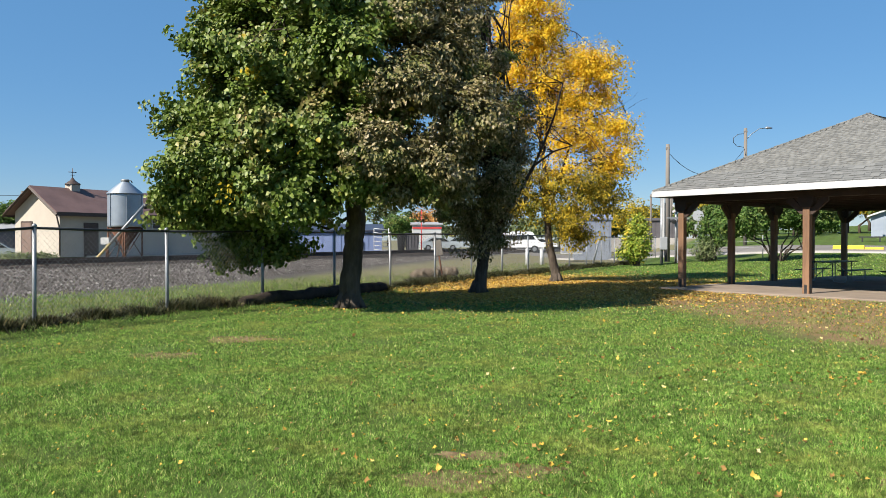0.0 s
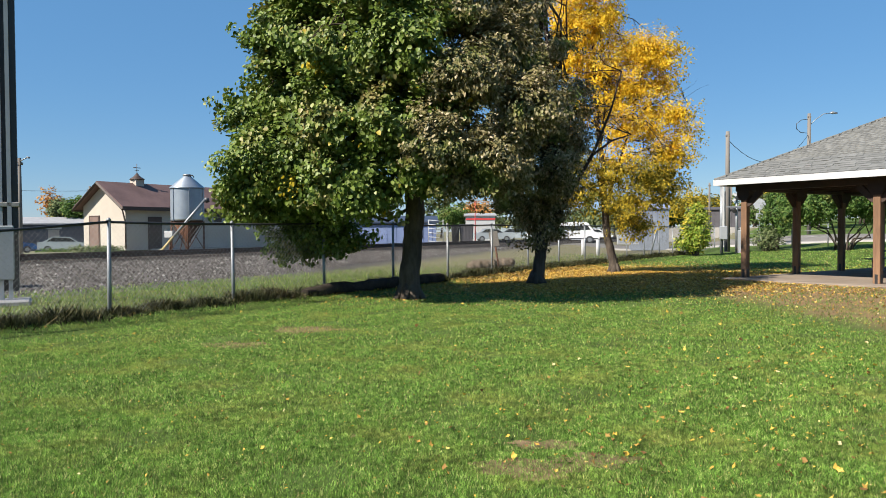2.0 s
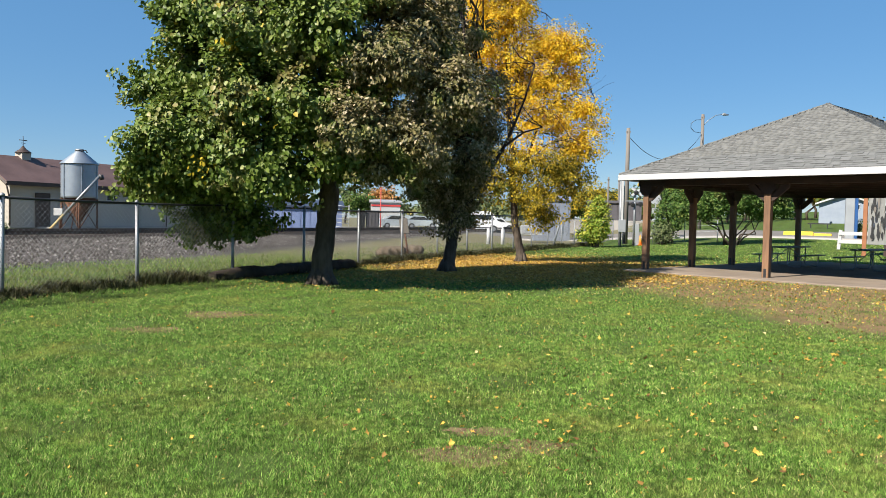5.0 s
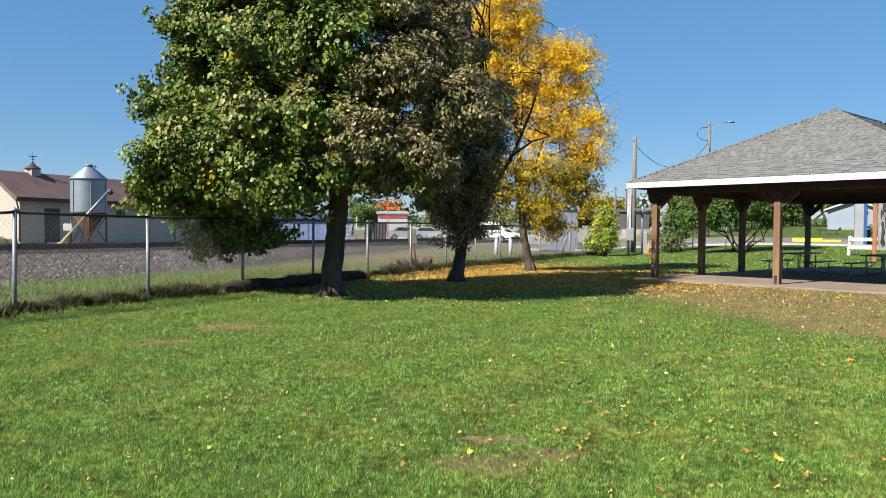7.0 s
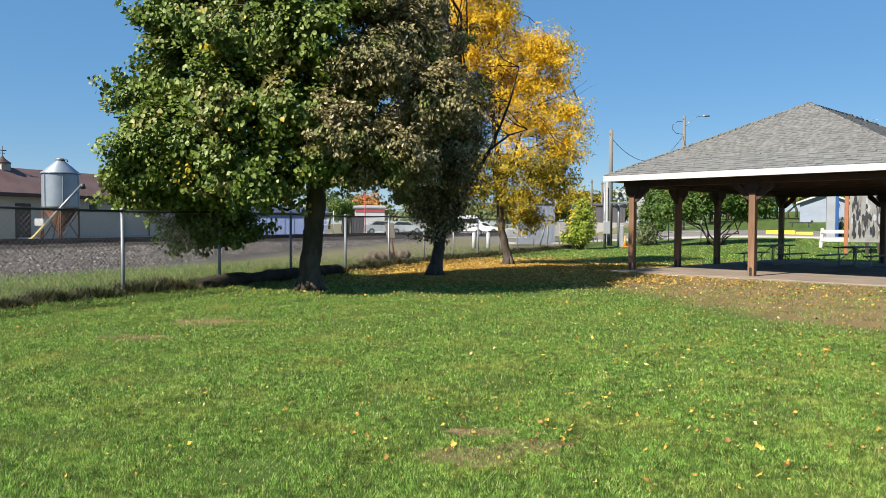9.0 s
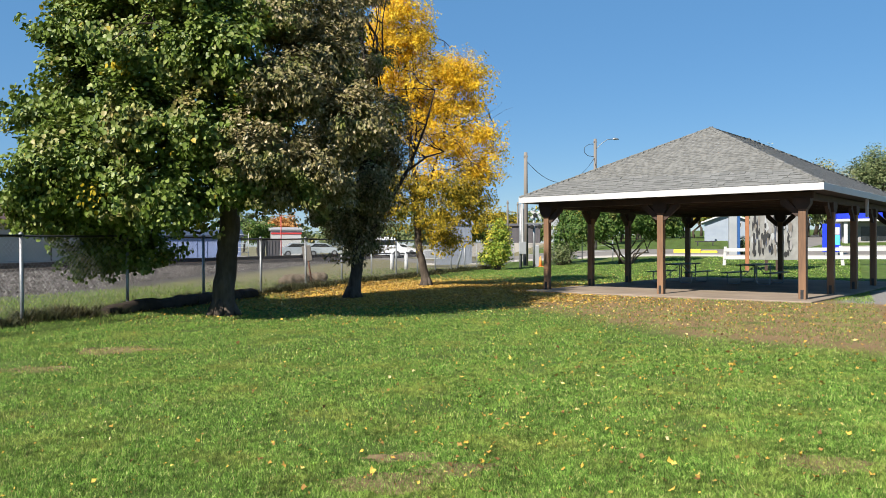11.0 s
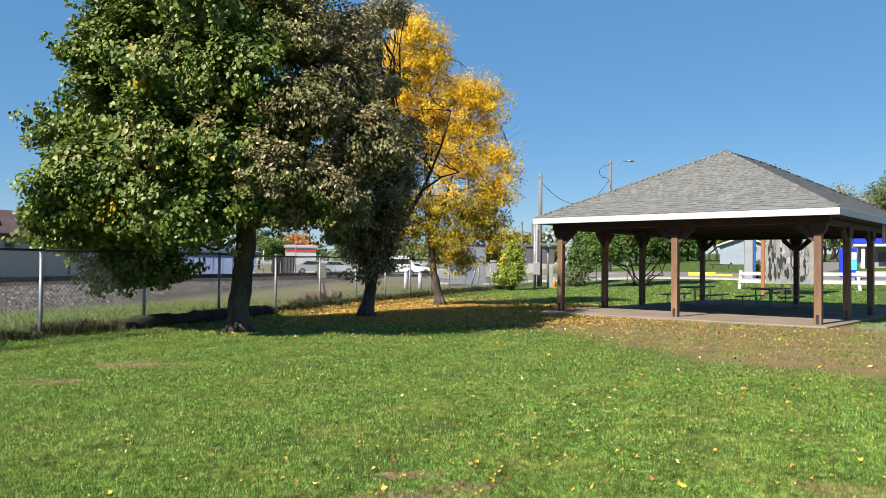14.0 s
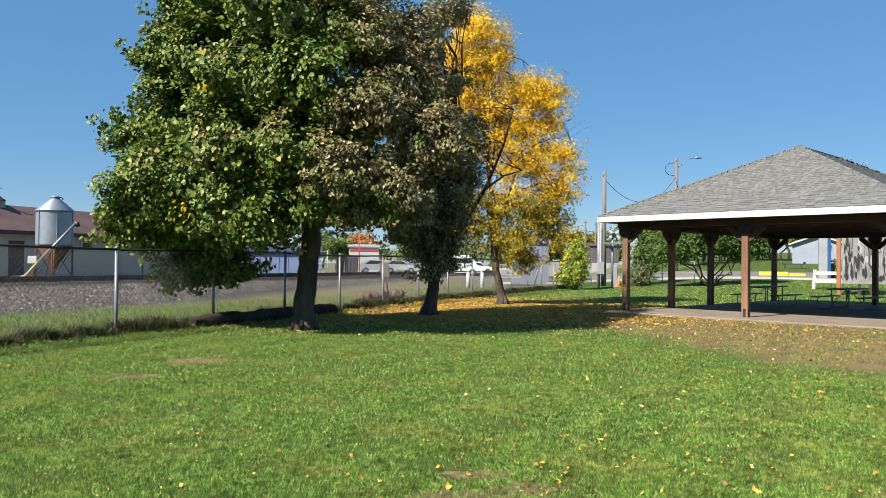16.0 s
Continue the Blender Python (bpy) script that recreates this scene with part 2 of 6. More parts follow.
M_BARK = surface("bark", (0.03, 0.024, 0.019), (0.13, 0.104, 0.083), 0.9, coarse=4, fine=18, bump=1.0, dist=0.04, stretch=(1, 1, 0.3))
M_TWIG = surface("twig_bark", (0.025, 0.019, 0.015), (0.075, 0.058, 0.046), 0.9, coarse=4, fine=18)
M_STEEL = surface("galvanised_steel", (0.17, 0.18, 0.19), (0.3, 0.31, 0.32), 0.5, 0.5, 3, 40, 0.1, 0.002)
M_RAILPIPE = surface("black_pipe", (0.012, 0.012, 0.014), (0.04, 0.04, 0.042), 0.5, 0.3, 3, 40, 0.1, 0.002)
M_WIRE = surface("chain_wire", (0.14, 0.145, 0.145), (0.27, 0.275, 0.275), 0.5, 0.6, 3, 40, 0.1, 0.001)
M_POSTWOOD = surface("stained_post", (0.06, 0.03, 0.016), (0.235, 0.128, 0.066), 0.65, 0, 2.5, 20, 0.5, 0.006, 0.25, (1, 1, 0.12))
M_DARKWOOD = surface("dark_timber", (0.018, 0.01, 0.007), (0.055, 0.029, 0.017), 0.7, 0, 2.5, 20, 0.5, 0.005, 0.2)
M_WHITE = surface("white_paint", (0.38, 0.38, 0.38), (0.45, 0.45, 0.45), 0.5, 0, 1, 20, 0.08, 0.002)
M_CONCRETE = surface("concrete", (0.16, 0.128, 0.1), (0.26, 0.21, 0.165), 0.85, 0, 0.8, 30, 0.3, 0.004)
M_CREAM = surface("cream_siding", (0.34, 0.3, 0.255), (0.42, 0.38, 0.325), 0.7, 0, 0.6, 12, 0.15, 0.004)
M_BROWNROOF = surface("brown_roof", (0.075, 0.042, 0.038), (0.15, 0.09, 0.082), 0.75, 0, 0.8, 30, 0.4, 0.006)
M_DARKTRIM = surface("dark_brown_trim", (0.03, 0.018, 0.014), (0.065, 0.04, 0.032), 0.6)
M_DOORBROWN = surface("brown_door", (0.1, 0.065, 0.05), (0.18, 0.12, 0.1), 0.6)
M_SILO = surface("galvanised_bin", (0.22, 0.255, 0.3), (0.33, 0.365, 0.41), 0.4, 0.55, 1.2, 14, 0.15, 0.004)
M_RUST = surface("rusty_steel", (0.05, 0.026, 0.018), (0.17, 0.08, 0.05), 0.85, 0.2, 4, 30, 0.5)
M_YELLOW = surface("yellow_paint", (0.62, 0.42, 0.03), (0.75, 0.55, 0.06), 0.5)
M_SHEDWALL = surface("blue_grey_ribbed_metal", (0.17, 0.19, 0.23), (0.25, 0.275, 0.32), 0.5, 0.2, 0.7, 10, 0.1)
M_BLUEWALL = surface("pale_blue_siding", (0.13, 0.18, 0.34), (0.2, 0.25, 0.42), 0.6, 0, 0.5, 10, 0.1)
M_NAVY = surface("navy_cladding", (0.02, 0.028, 0.05), (0.05, 0.06, 0.09), 0.5)
M_SLATE = surface("slate_cladding", (0.05, 0.046, 0.052), (0.09, 0.083, 0.09), 0.6)
M_GREY = surface("grey_cladding", (0.16, 0.155, 0.16), (0.26, 0.25, 0.25), 0.6)
M_GREYROOF = surface("grey_roofing", (0.2, 0.2, 0.21), (0.32, 0.32, 0.33), 0.7)
M_METALWALL = surface("ribbed_metal", (0.27, 0.285, 0.3), (0.38, 0.39, 0.41), 0.45, 0.3, 0.7, 10, 0.1)
M_ASPHALT = surface("asphalt", (0.12, 0.11, 0.1), (0.2, 0.185, 0.17), 0.9, 0, 0.25, 30, 0.5, 0.01)
M_PALECONC = surface("pale_concrete", (0.24, 0.225, 0.205), (0.34, 0.32, 0.3), 0.85, 0, 0.4, 20, 0.3)
M_RAIL = surface("rail_steel", (0.035, 0.022, 0.018), (0.09, 0.06, 0.05), 0.7, 0.4)
M_TIE = surface("creosoted_tie", (0.022, 0.018, 0.015), (0.07, 0.055, 0.045), 0.9, 0, 3, 25, 0.8)
M_TABLE = surface("dark_green_plank", (0.012, 0.035, 0.026), (0.03, 0.07, 0.05), 0.5, 0, 3, 30, 0.2)
M_BLACK = surface("black_enamel", (0.01, 0.01, 0.011), (0.03, 0.03, 0.032), 0.45)
M_GREYPOLE = surface("weathered_pole", (0.11, 0.098, 0.088), (0.21, 0.19, 0.17), 0.85, 0, 2, 20, 0.5, 0.01, 0, (1, 1, 0.15))
M_BLUE = surface("bright_blue_panel", (0.005, 0.02, 0.5), (0.01, 0.04, 0.66), 0.4)
M_CYAN = surface("cyan_panel", (0.05, 0.45, 0.75), (0.12, 0.6, 0.85), 0.4)
M_GLASS = surface("dark_glass", (0.01, 0.012, 0.014), (0.03, 0.034, 0.036), 0.08)
M_FADED = surface("faded_yellow_paint", (0.34, 0.25, 0.1), (0.48, 0.36, 0.14), 0.6)
M_ORANGE = surface("orange_paint", (0.75, 0.2, 0.03), (0.85, 0.3, 0.06), 0.5)
M_RED = surface("red_paint", (0.4, 0.03, 0.03), (0.55, 0.06, 0.05), 0.5)
M_LOG = surface("old_log", (0.05, 0.038, 0.028), (0.2, 0.16, 0.12), 0.9, 0, 3, 20, 1.0, 0.03)
# track bed darkened in colour to give the shaded band below the rails
M_BED = surface("shade_dark_stone_bed", (0.018, 0.016, 0.015), (0.07, 0.06, 0.055), 0.95, 0, 2, 14, 1.0, 0.05)
M_STONE = leaf_material("ballast_stone", [(0.0, (0.02, 0.017, 0.016)), (0.4, (0.05, 0.044, 0.04)), (0.75, (0.1, 0.09, 0.083)), (0.94, (0.17, 0.157, 0.147)), (1.0, (0.28, 0.265, 0.25))], None, 0.5, 0.8, 0.0)
M_LINDEN = leaf_material("linden_leaf", [(0.0, (0.055, 0.09, 0.012)), (0.5, (0.115, 0.168, 0.024)), (0.86, (0.19, 0.24, 0.06)), (0.975, (0.31, 0.34, 0.13)), (0.99, (0.24, 0.25, 0.08)), (1.0, (0.55, 0.38, 0.02))],
                         [(0.0, (0.1, 0.1, 0.02)), (0.5, (0.19, 0.18, 0.05)), (1.0, (0.32, 0.25, 0.1))], 0.9, 0.36, 0.22)
M_BROWNLEAF = leaf_material("browning_leaf", [(0.0, (0.075, 0.072, 0.02)), (0.4, (0.155, 0.14, 0.05)), (0.8, (0.28, 0.225, 0.11)), (1.0, (0.48, 0.4, 0.26))],
                            [(0.0, (0.05, 0.08, 0.014)), (0.6, (0.13, 0.16, 0.03)), (1.0, (0.24, 0.24, 0.075))], 0.8, 0.42, 0.2)
M_GOLD = leaf_material("golden_leaf", [(0.0, (0.55, 0.31, 0.012)), (0.4, (0.74, 0.47, 0.015)), (0.8, (0.84, 0.59, 0.03)), (1.0, (0.8, 0.66, 0.09))],
                       [(0.0, (0.3, 0.23, 0.03)), (0.6, (0.5, 0.37, 0.03)), (1.0, (0.62, 0.4, 0.03))], 0.6, 0.5, 0.42)
M_OLIVE = leaf_material("olive_gold_leaf", [(0.0, (0.12, 0.12, 0.015)), (0.5, (0.34, 0.26, 0.02)), (1.0, (0.6, 0.42, 0.03))],
                        [(0.0, (0.05, 0.08, 0.012)), (0.6, (0.14, 0.15, 0.02)), (1.0, (0.35, 0.28, 0.03))], 0.7, 0.5, 0.35)
M_YELLOWLEAF = leaf_material("yellow_leaf", [(0.0, (0.3, 0.26, 0.02)), (0.5, (0.5, 0.38, 0.03)), (1.0, (0.68, 0.52, 0.06))], None, 0.5, 0.45, 0.35)
M_GREENLEAF = leaf_material("green_leaf", [(0.0, (0.03, 0.07, 0.012)), (0.5, (0.07, 0.14, 0.025)), (1.0, (0.16, 0.22, 0.05))], [(0.0, (0.05, 0.08, 0.015)), (1.0, (0.2, 0.2, 0.05))], 0.6, 0.45, 0.3)
M_LIMELEAF = leaf_material("lime_leaf", [(0.0, (0.1, 0.2, 0.02)), (0.5, (0.25, 0.32, 0.04)), (1.0, (0.5, 0.48, 0.08))], [(0.0, (0.5, 0.36, 0.03)), (1.0, (0.75, 0.5, 0.06))], 0.9, 0.45, 0.35)
M_FARLEAF = leaf_material("hazy_leaf", [(0.0, (0.07, 0.1, 0.04)), (0.5, (0.13, 0.17, 0.07)), (1.0, (0.24, 0.26, 0.12))], [(0.0, (0.3, 0.22, 0.05)), (1.0, (0.5, 0.36, 0.1))], 0.09, 0.6, 0.3)
M_GREYLEAF = leaf_material("grey_green_leaf", [(0.0, (0.1, 0.12, 0.075)), (0.5, (0.19, 0.215, 0.15)), (1.0, (0.34, 0.36, 0.28))], None, 0.5, 0.5, 0.25)
M_RUSSET = leaf_material("russet_leaf", [(0.0, (0.25, 0.1, 0.03)), (0.5, (0.42, 0.2, 0.06)), (1.0, (0.55, 0.32, 0.12))], None, 0.5, 0.5, 0.3)
M_LITTER = leaf_material("fallen_leaf", [(0.0, (0.12, 0.06, 0.025)), (0.3, (0.32, 0.18, 0.05)), (0.65, (0.55, 0.33, 0.05)), (0.88, (0.62, 0.42, 0.08)), (1.0, (0.62, 0.52, 0.28))], None, 0.5, 0.6, 0.15)


# ---- building helpers ----
def bm_box(bm, x0, x1, y0, y1, z0, z1, bevel=0.0):
    vs = [bm.verts.new(c) for c in ((x0, y0, z0), (x1, y0, z0), (x1, y1, z0), (x0, y1, z0), (x0, y0, z1), (x1, y0, z1), (x1, y1, z1), (x0, y1, z1))]
    fs = [bm.faces.new([vs[i] for i in f]) for f in ((3, 2, 1, 0), (4, 5, 6, 7), (0, 1, 5, 4), (1, 2, 6, 5), (2, 3, 7, 6), (3, 0, 4, 7))]
    if bevel:
        es = {e for f in fs for e in f.edges}
        bmesh.ops.bevel(bm, geom=list(es), offset=bevel, segments=1, affect="EDGES", clamp_overlap=True)
    return bm


def box(x0, x1, y0, y1, z0, z1, bevel=0.0):
    return bm_box(bmesh.new(), x0, x1, y0, y1, z0, z1, bevel)


def bm_tube(bm, pts, radii, sides=8, cap=True):
    """A tube through pts, with a radius at each."""
    pts = [Vector(p) for p in pts]
    if not isinstance(radii, (list, tuple)):
        radii = [radii] * len(pts)
    rings, side = [], None
    for i, p in enumerate(pts):
        d = (pts[min(i + 1, len(pts) - 1)] - pts[max(i - 1, 0)]).normalized()
        ref = Vector((0, 0, 1)) if abs(d.z) < 0.95 else Vector((1, 0, 0))
        a = d.cross(ref).normalized() if side is None else (side - d * side.dot(d)).normalized()
        side = a
        b = d.cross(a)
        rings.append([bm.verts.new(p + radii[i] * (math.cos(k * math.tau / sides) * a + math.sin(k * math.tau / sides) * b)) for k in range(sides)])
    for r0, r1 in zip(rings, rings[1:]):
        for k in range(sides):
            f = bm.faces.new((r0[k], r0[(k + 1) % sides], r1[(k + 1) % sides], r1[k]))
            f.smooth = sides > 5
    if cap:
        bm.faces.new(rings[0][::-1])
        bm.faces.new(rings[-1])
    return bm


def tube(pts, radii, sides=8):
    return bm_tube(bmesh.new(), pts, radii, sides)


def prism(profile, y0, y1):
    """A profile of (x, z) drawn out along y."""
    bm = bmesh.new()
    a = [bm.verts.new((x, y0, z)) for x, z in profile]
    b = [bm.verts.new((x, y1, z)) for x, z in profile]
    n = len(profile)
    for i in range(n):
        bm.faces.new((a[i], a[(i + 1) % n], b[(i + 1) % n], b[i]))
    bm.faces.new(a[::-1])
    bm.faces.new(b)
    bmesh.ops.recalc_face_normals(bm, faces=bm.faces)
    return bm


def to_mesh(name, bm, material):
    me = bpy.data.meshes.new(name)
    bmesh.ops.recalc_face_normals(bm, faces=bm.faces)
    bm.to_mesh(me)
    bm.free()
    me.materials.append(material)
    return me


def part(name, bm, material, parent, label="", m=None):
    ob = new(name, to_mesh(name, bm, material) if isinstance(bm, bmesh.types.BMesh) else bm)
    ob.parent = parent
    if m is not None:
        ob.matrix_basis = m
    if label:
        tagged(ob, label)
    return ob


def thing(name, m, label, category, group="", kind=""):
    ob = new(name)
    ob.matrix_basis = m
    return tagged(ob, label, category, group, kind)


def solid(name, bm, material, label, category, m=None, group="", kind=""):
    ob = new(name, to_mesh(name, bm, material))
    if m is not None:
        ob.matrix_basis = m
    return tagged(ob, label, category, group, kind)


def array_mesh(name, verts, faces, material):
    """A mesh from arrays: faces all of one length."""
    me = bpy.data.meshes.new(name)
    k = faces.shape[1]
    me.vertices.add(len(verts))
    me.vertices.foreach_set("co", np.ascontiguousarray(verts, np.float32).ravel())
    me.loops.add(faces.size)
    me.loops.foreach_set("vertex_index", np.ascontiguousarray(faces, np.int32).ravel())
    me.polygons.add(len(faces))
    me.polygons.foreach_set("loop_start", np.arange(0, faces.size, k, dtype=np.int32))
    me.update(calc_edges=True)
    me.materials.append(material)
    return me


def leaf_mesh(name, centres, size, material, rng, droop=0.6, outline=6, spread=0.35, flat=0.0, out=None):
    """Many small folded leaves at centres, each an island of its own."""
    n = len(centres)
    nrm = rng.normal(size=(n, 3))
    nrm /= np.linalg.norm(nrm, axis=1)[:, None]
    nrm[:, 2] = np.abs(nrm[:, 2]) * (1 - droop) + 0.15
    nrm /= np.linalg.norm(nrm, axis=1)[:, None]
    if out is not None:
        nrm = nrm * 0.75 + out * 0.75 + np.array((0, 0, 0.15))
        nrm /= np.linalg.norm(nrm, axis=1)[:, None]
    if flat:
        nrm = rng.normal(size=(n, 3)) * flat
        nrm[:, 2] = 1.0
        nrm /= np.linalg.norm(nrm, axis=1)[:, None]
    ax = rng.normal(size=(n, 3))
    ax[:, 2] -= droop * 1.6
    ax -= nrm * (ax * nrm).sum(1)[:, None]
    ax /= np.linalg.norm(ax, axis=1)[:, None]
    sd = np.cross(nrm, ax)
    s = (size * (1 + spread * rng.uniform(-1, 1, n)))[:, None]
    if outline == 9:
        rim = np.linspace(0, math.tau, 9)[:8]
        shape = [(0, 0, -0.05)] + [(math.cos(a) * (0.6, 0.4, 0.55, 0.36)[i % 4], math.sin(a) * (0.5, 0.3)[i % 2], (0.12, 0.02)[i % 2]) for i, a in enumerate(rim)]
        tri = [(0, i + 1, (i + 1) % 8 + 1) for i in range(8)]
    elif outline == 6:
        shape = [(-0.5, 0, 0), (-0.32, 0.42, 0.1), (0.15, 0.4, 0.08), (0.6, 0, -0.06), (0.15, -0.4, 0.08), (-0.32, -0.42, 0.1)]
        tri = [(0, 3, 2), (0, 2, 1), (0, 4, 3), (0, 5, 4)]
    else:
        shape = [(-0.5, 0, 0), (0.0, 0.3, 0.08), (0.55, 0, 0), (0.0, -0.3, 0.08)]
        tri = [(0, 2, 1), (0, 3, 2)]
    k = len(shape)
    v = np.empty((n, k, 3))
    for i, (a, b, c) in enumerate(shape):
        if outline == 9 and i:  # torn, curled rims
            w = rng.uniform(0.55, 1.15, (n, 1))
            a, b, c = a * w, b * w, c * w + rng.normal(size=(n, 1)) * 0.13
        v[:, i] = centres + s * (a * ax + b * sd + c * nrm)
    f = (np.arange(n) * k)[:, None, None] + np.array(tri)[None]
    return array_mesh(name, v.reshape(-1, 3), f.reshape(-1, 3), material)


def ball(rng, n):
    """Points spread evenly through a unit ball."""
    d = rng.normal(size=(n, 3))
    d /= np.linalg.norm(d, axis=1)[:, None]
    return d * rng.uniform(0, 1, (n, 1)) ** 0.4


def crown_points(lobes, clusters, per, sd, rng, shell=0.55, lump=0.0, core=0.12, share=26):
    """Leaf places near the skin of the lobes (cx, cy, cz, rx, ry, rz, weight): boughs, tufts of twigs on them, leaves on those."""
    w = np.array([l[6] for l in lobes], float)
    boughs = clusters if not lump else max(12, clusters // share)
    pick = rng.choice(len(lobes), boughs, p=w / w.sum())
    d = rng.normal(size=(boughs, 3))
    d /= np.linalg.norm(d, axis=1)[:, None]
    r = shell + (1.0 - shell) * rng.uniform(0, 1, boughs) ** 0.6
    r = np.where(rng.uniform(0, 1, boughs) < core, rng.uniform(0.1, shell, boughs), r)
    L = np.array(lobes, float)[pick]
    tips = L[:, :3] + d * r[:, None] * L[:, 3:6]
    if lump:
        k = rng.integers(boughs, size=clusters)
        size = rng.uniform(0.6, 1.35, boughs)[k][:, None]
        tips = tips[k] + (ball(rng, clusters) * 1.35 + rng.normal(size=(clusters, 3)) * 0.28) * size * np.array([lump, lump, lump * 0.7])
    pts = np.repeat(tips, per, axis=0) + ball(rng, clusters * per) * np.array(sd) * 1.7
    near = np.argmin((((pts[:, None] - np.array(lobes)[None, :, :3]) / np.array(lobes)[None, :, 3:6]) ** 2).sum(2), 1)
    out = (pts - np.array(lobes)[near, :3]) / np.array(lobes)[near, 3:6]
    out /= np.linalg.norm(out, axis=1)[:, None] + 1e-6
    return tips, pts, out


def branch(bm, p0, p1, r0, r1, rng, sides=5, sag=0.1, n=5):
    p0, p1 = Vector(p0), Vector(p1)
    L = (p1 - p0).length
    pts, rad = [], []
    for i in range(n):
        t = i / (n - 1)
        p = p0.lerp(p1, t)
        wob = math.sin(t * math.pi)
        p += Vector((rng.normal(), rng.normal(), rng.normal())) * 0.05 * L * wob + Vector((0, 0, sag * L * wob))
        pts.append(p)
        rad.append(r0 + (r1 - r0) * t ** 0.8)
    bm_tube(bm, pts, rad, sides)
    return pts

# ---- ground ----
def spaced(lo, hi, step, reach, grow=1.25):
    c = list(np.arange(lo, hi + step / 2, step))
    s, a, b = step, c[0], c[-1]
    while b < reach:
        s *= grow
        a, b = a - s, b + s
        c = [a] + c + [b]
    return np.array(c)


GX, GY = spaced(-34, 36, 0.5, 3000), spaced(-6, 72, 0.5, 3000)
XX, YY = np.meshgrid(GX, GY)
gv = np.stack([XX.ravel(), YY.ravel(), ground_z(XX, YY).ravel()], 1)
nx, ny = len(GX), len(GY)
ii = (np.arange(ny - 1)[:, None] * nx + np.arange(nx - 1)[None]).ravel()
gf = np.stack([ii, ii + 1, ii + nx + 1, ii + nx], 1)
ground_me = array_mesh("ground", gv, gf, M_GROUND)
ground_me.polygons.foreach_set("use_smooth", [True] * len(gf))
tagged(new("ground", ground_me), "mown green lawn, worn earth and railway gravel", "ground", kind="structure")


def ribbon(name, pts, width, lift, material, label, category, step=1.5):
    """A strip along pts on the ground, with a little thickness."""
    bm = bmesh.new()
    P = [Vector(p) for p in pts]
    line = []
    for a, b in zip(P, P[1:]):
        n = max(1, int((b - a).length / step))
        line += [a.lerp(b, i / n) for i in range(n)]
    line.append(P[-1])
    rows = []
    for i, p in enumerate(line):
        d = (line[min(i + 1, len(line) - 1)] - line[max(i - 1, 0)]).normalized()
        n = Vector((-d.y, d.x))
        row = []
        for k in range(9):
            c = p + n * width * (k / 8 - 0.5)
            row.append(bm.verts.new((c.x, c.y, gz(c.x, c.y) + (lift if 0 < k < 8 else -0.05))))
        rows.append(row)
    for r0, r1 in zip(rows, rows[1:]):
        for k in range(8):
            bm.faces.new((r0[k], r0[k + 1], r1[k + 1], r1[k]))
    return solid(name, bm, material, label, category, kind="structure")


RD, RN = Vector((0.83, -0.55)), Vector((0.55, 0.83))
R0 = Vector((23.5, 44.1))  # left end of the white rail
ribbon("road", [R0 + RN * 14 - RD * 70, R0 + RN * 14, R0 + RN * 14 + RD * 70], 8.0, 0.05, M_ASPHALT, "grey asphalt street with pale edges", "road")
ribbon("road", [R0 + RN * 18 + RD * 1, R0 + RN * 40 + RD * 6, R0 + RN * 95 + RD * 10], 6.5, 0.06, M_ASPHALT, "side street climbing away between lawns", "road")
ribbon("pavement", [R0 + RN * 20.4 + RD * 7, R0 + RN * 20.4 + RD * 60], 2.6, 0.14, M_PALECONC, "pale concrete pavement beside the street", "pavement")
ribbon("pavement", [R0 + RN * 8.9 - RD * 25, R0 + RN * 8.9 + RD * 60], 1.2, 0.1, M_PALECONC, "pale concrete kerb strip beside the street", "pavement")

# ---- railway ----
def railway():
    track = thing("railway_track", Matrix.Identity(4), "rusty railway track on dark wooden ties", "railway")
    m0 = pose(*fence_xy(0, 0), 0, 0, 0, -25.5)
    zb = 0.52
    for q in (15.3, 16.74):
        prof = [(-0.07, 0), (0.07, 0), (0.07, 0.02), (0.015, 0.04), (0.015, 0.15), (0.036, 0.16), (0.036, 0.2), (-0.036, 0.2), (-0.036, 0.16), (-0.015, 0.15), (-0.015, 0.04), (-0.07, 0.02)]
        part("rail", prism([(x - q, z + zb + 0.13) for x, z in prof], -40, 190), M_RAIL, track, m=m0)
    bed = prism([(-18.2, zb - 0.35), (-13.6, zb - 0.35), (-14.5, zb + 0.1), (-17.5, zb + 0.1)], -40, 190)
    part("bed", bed, M_BED, track, "stone bed coloured dark for the shade below the rails", m0)
    tie = to_mesh("tie", box(-1.3, 1.3, -0.12, 0.12, -0.08, 0.13, 0.015), M_TIE)
    for i in range(150):
        part("tie", tie, None, track, m=m0 @ pose(-16.0, -18 + i * 0.55, zb, 0, 0, random.uniform(-1.5, 1.5)))


railway()


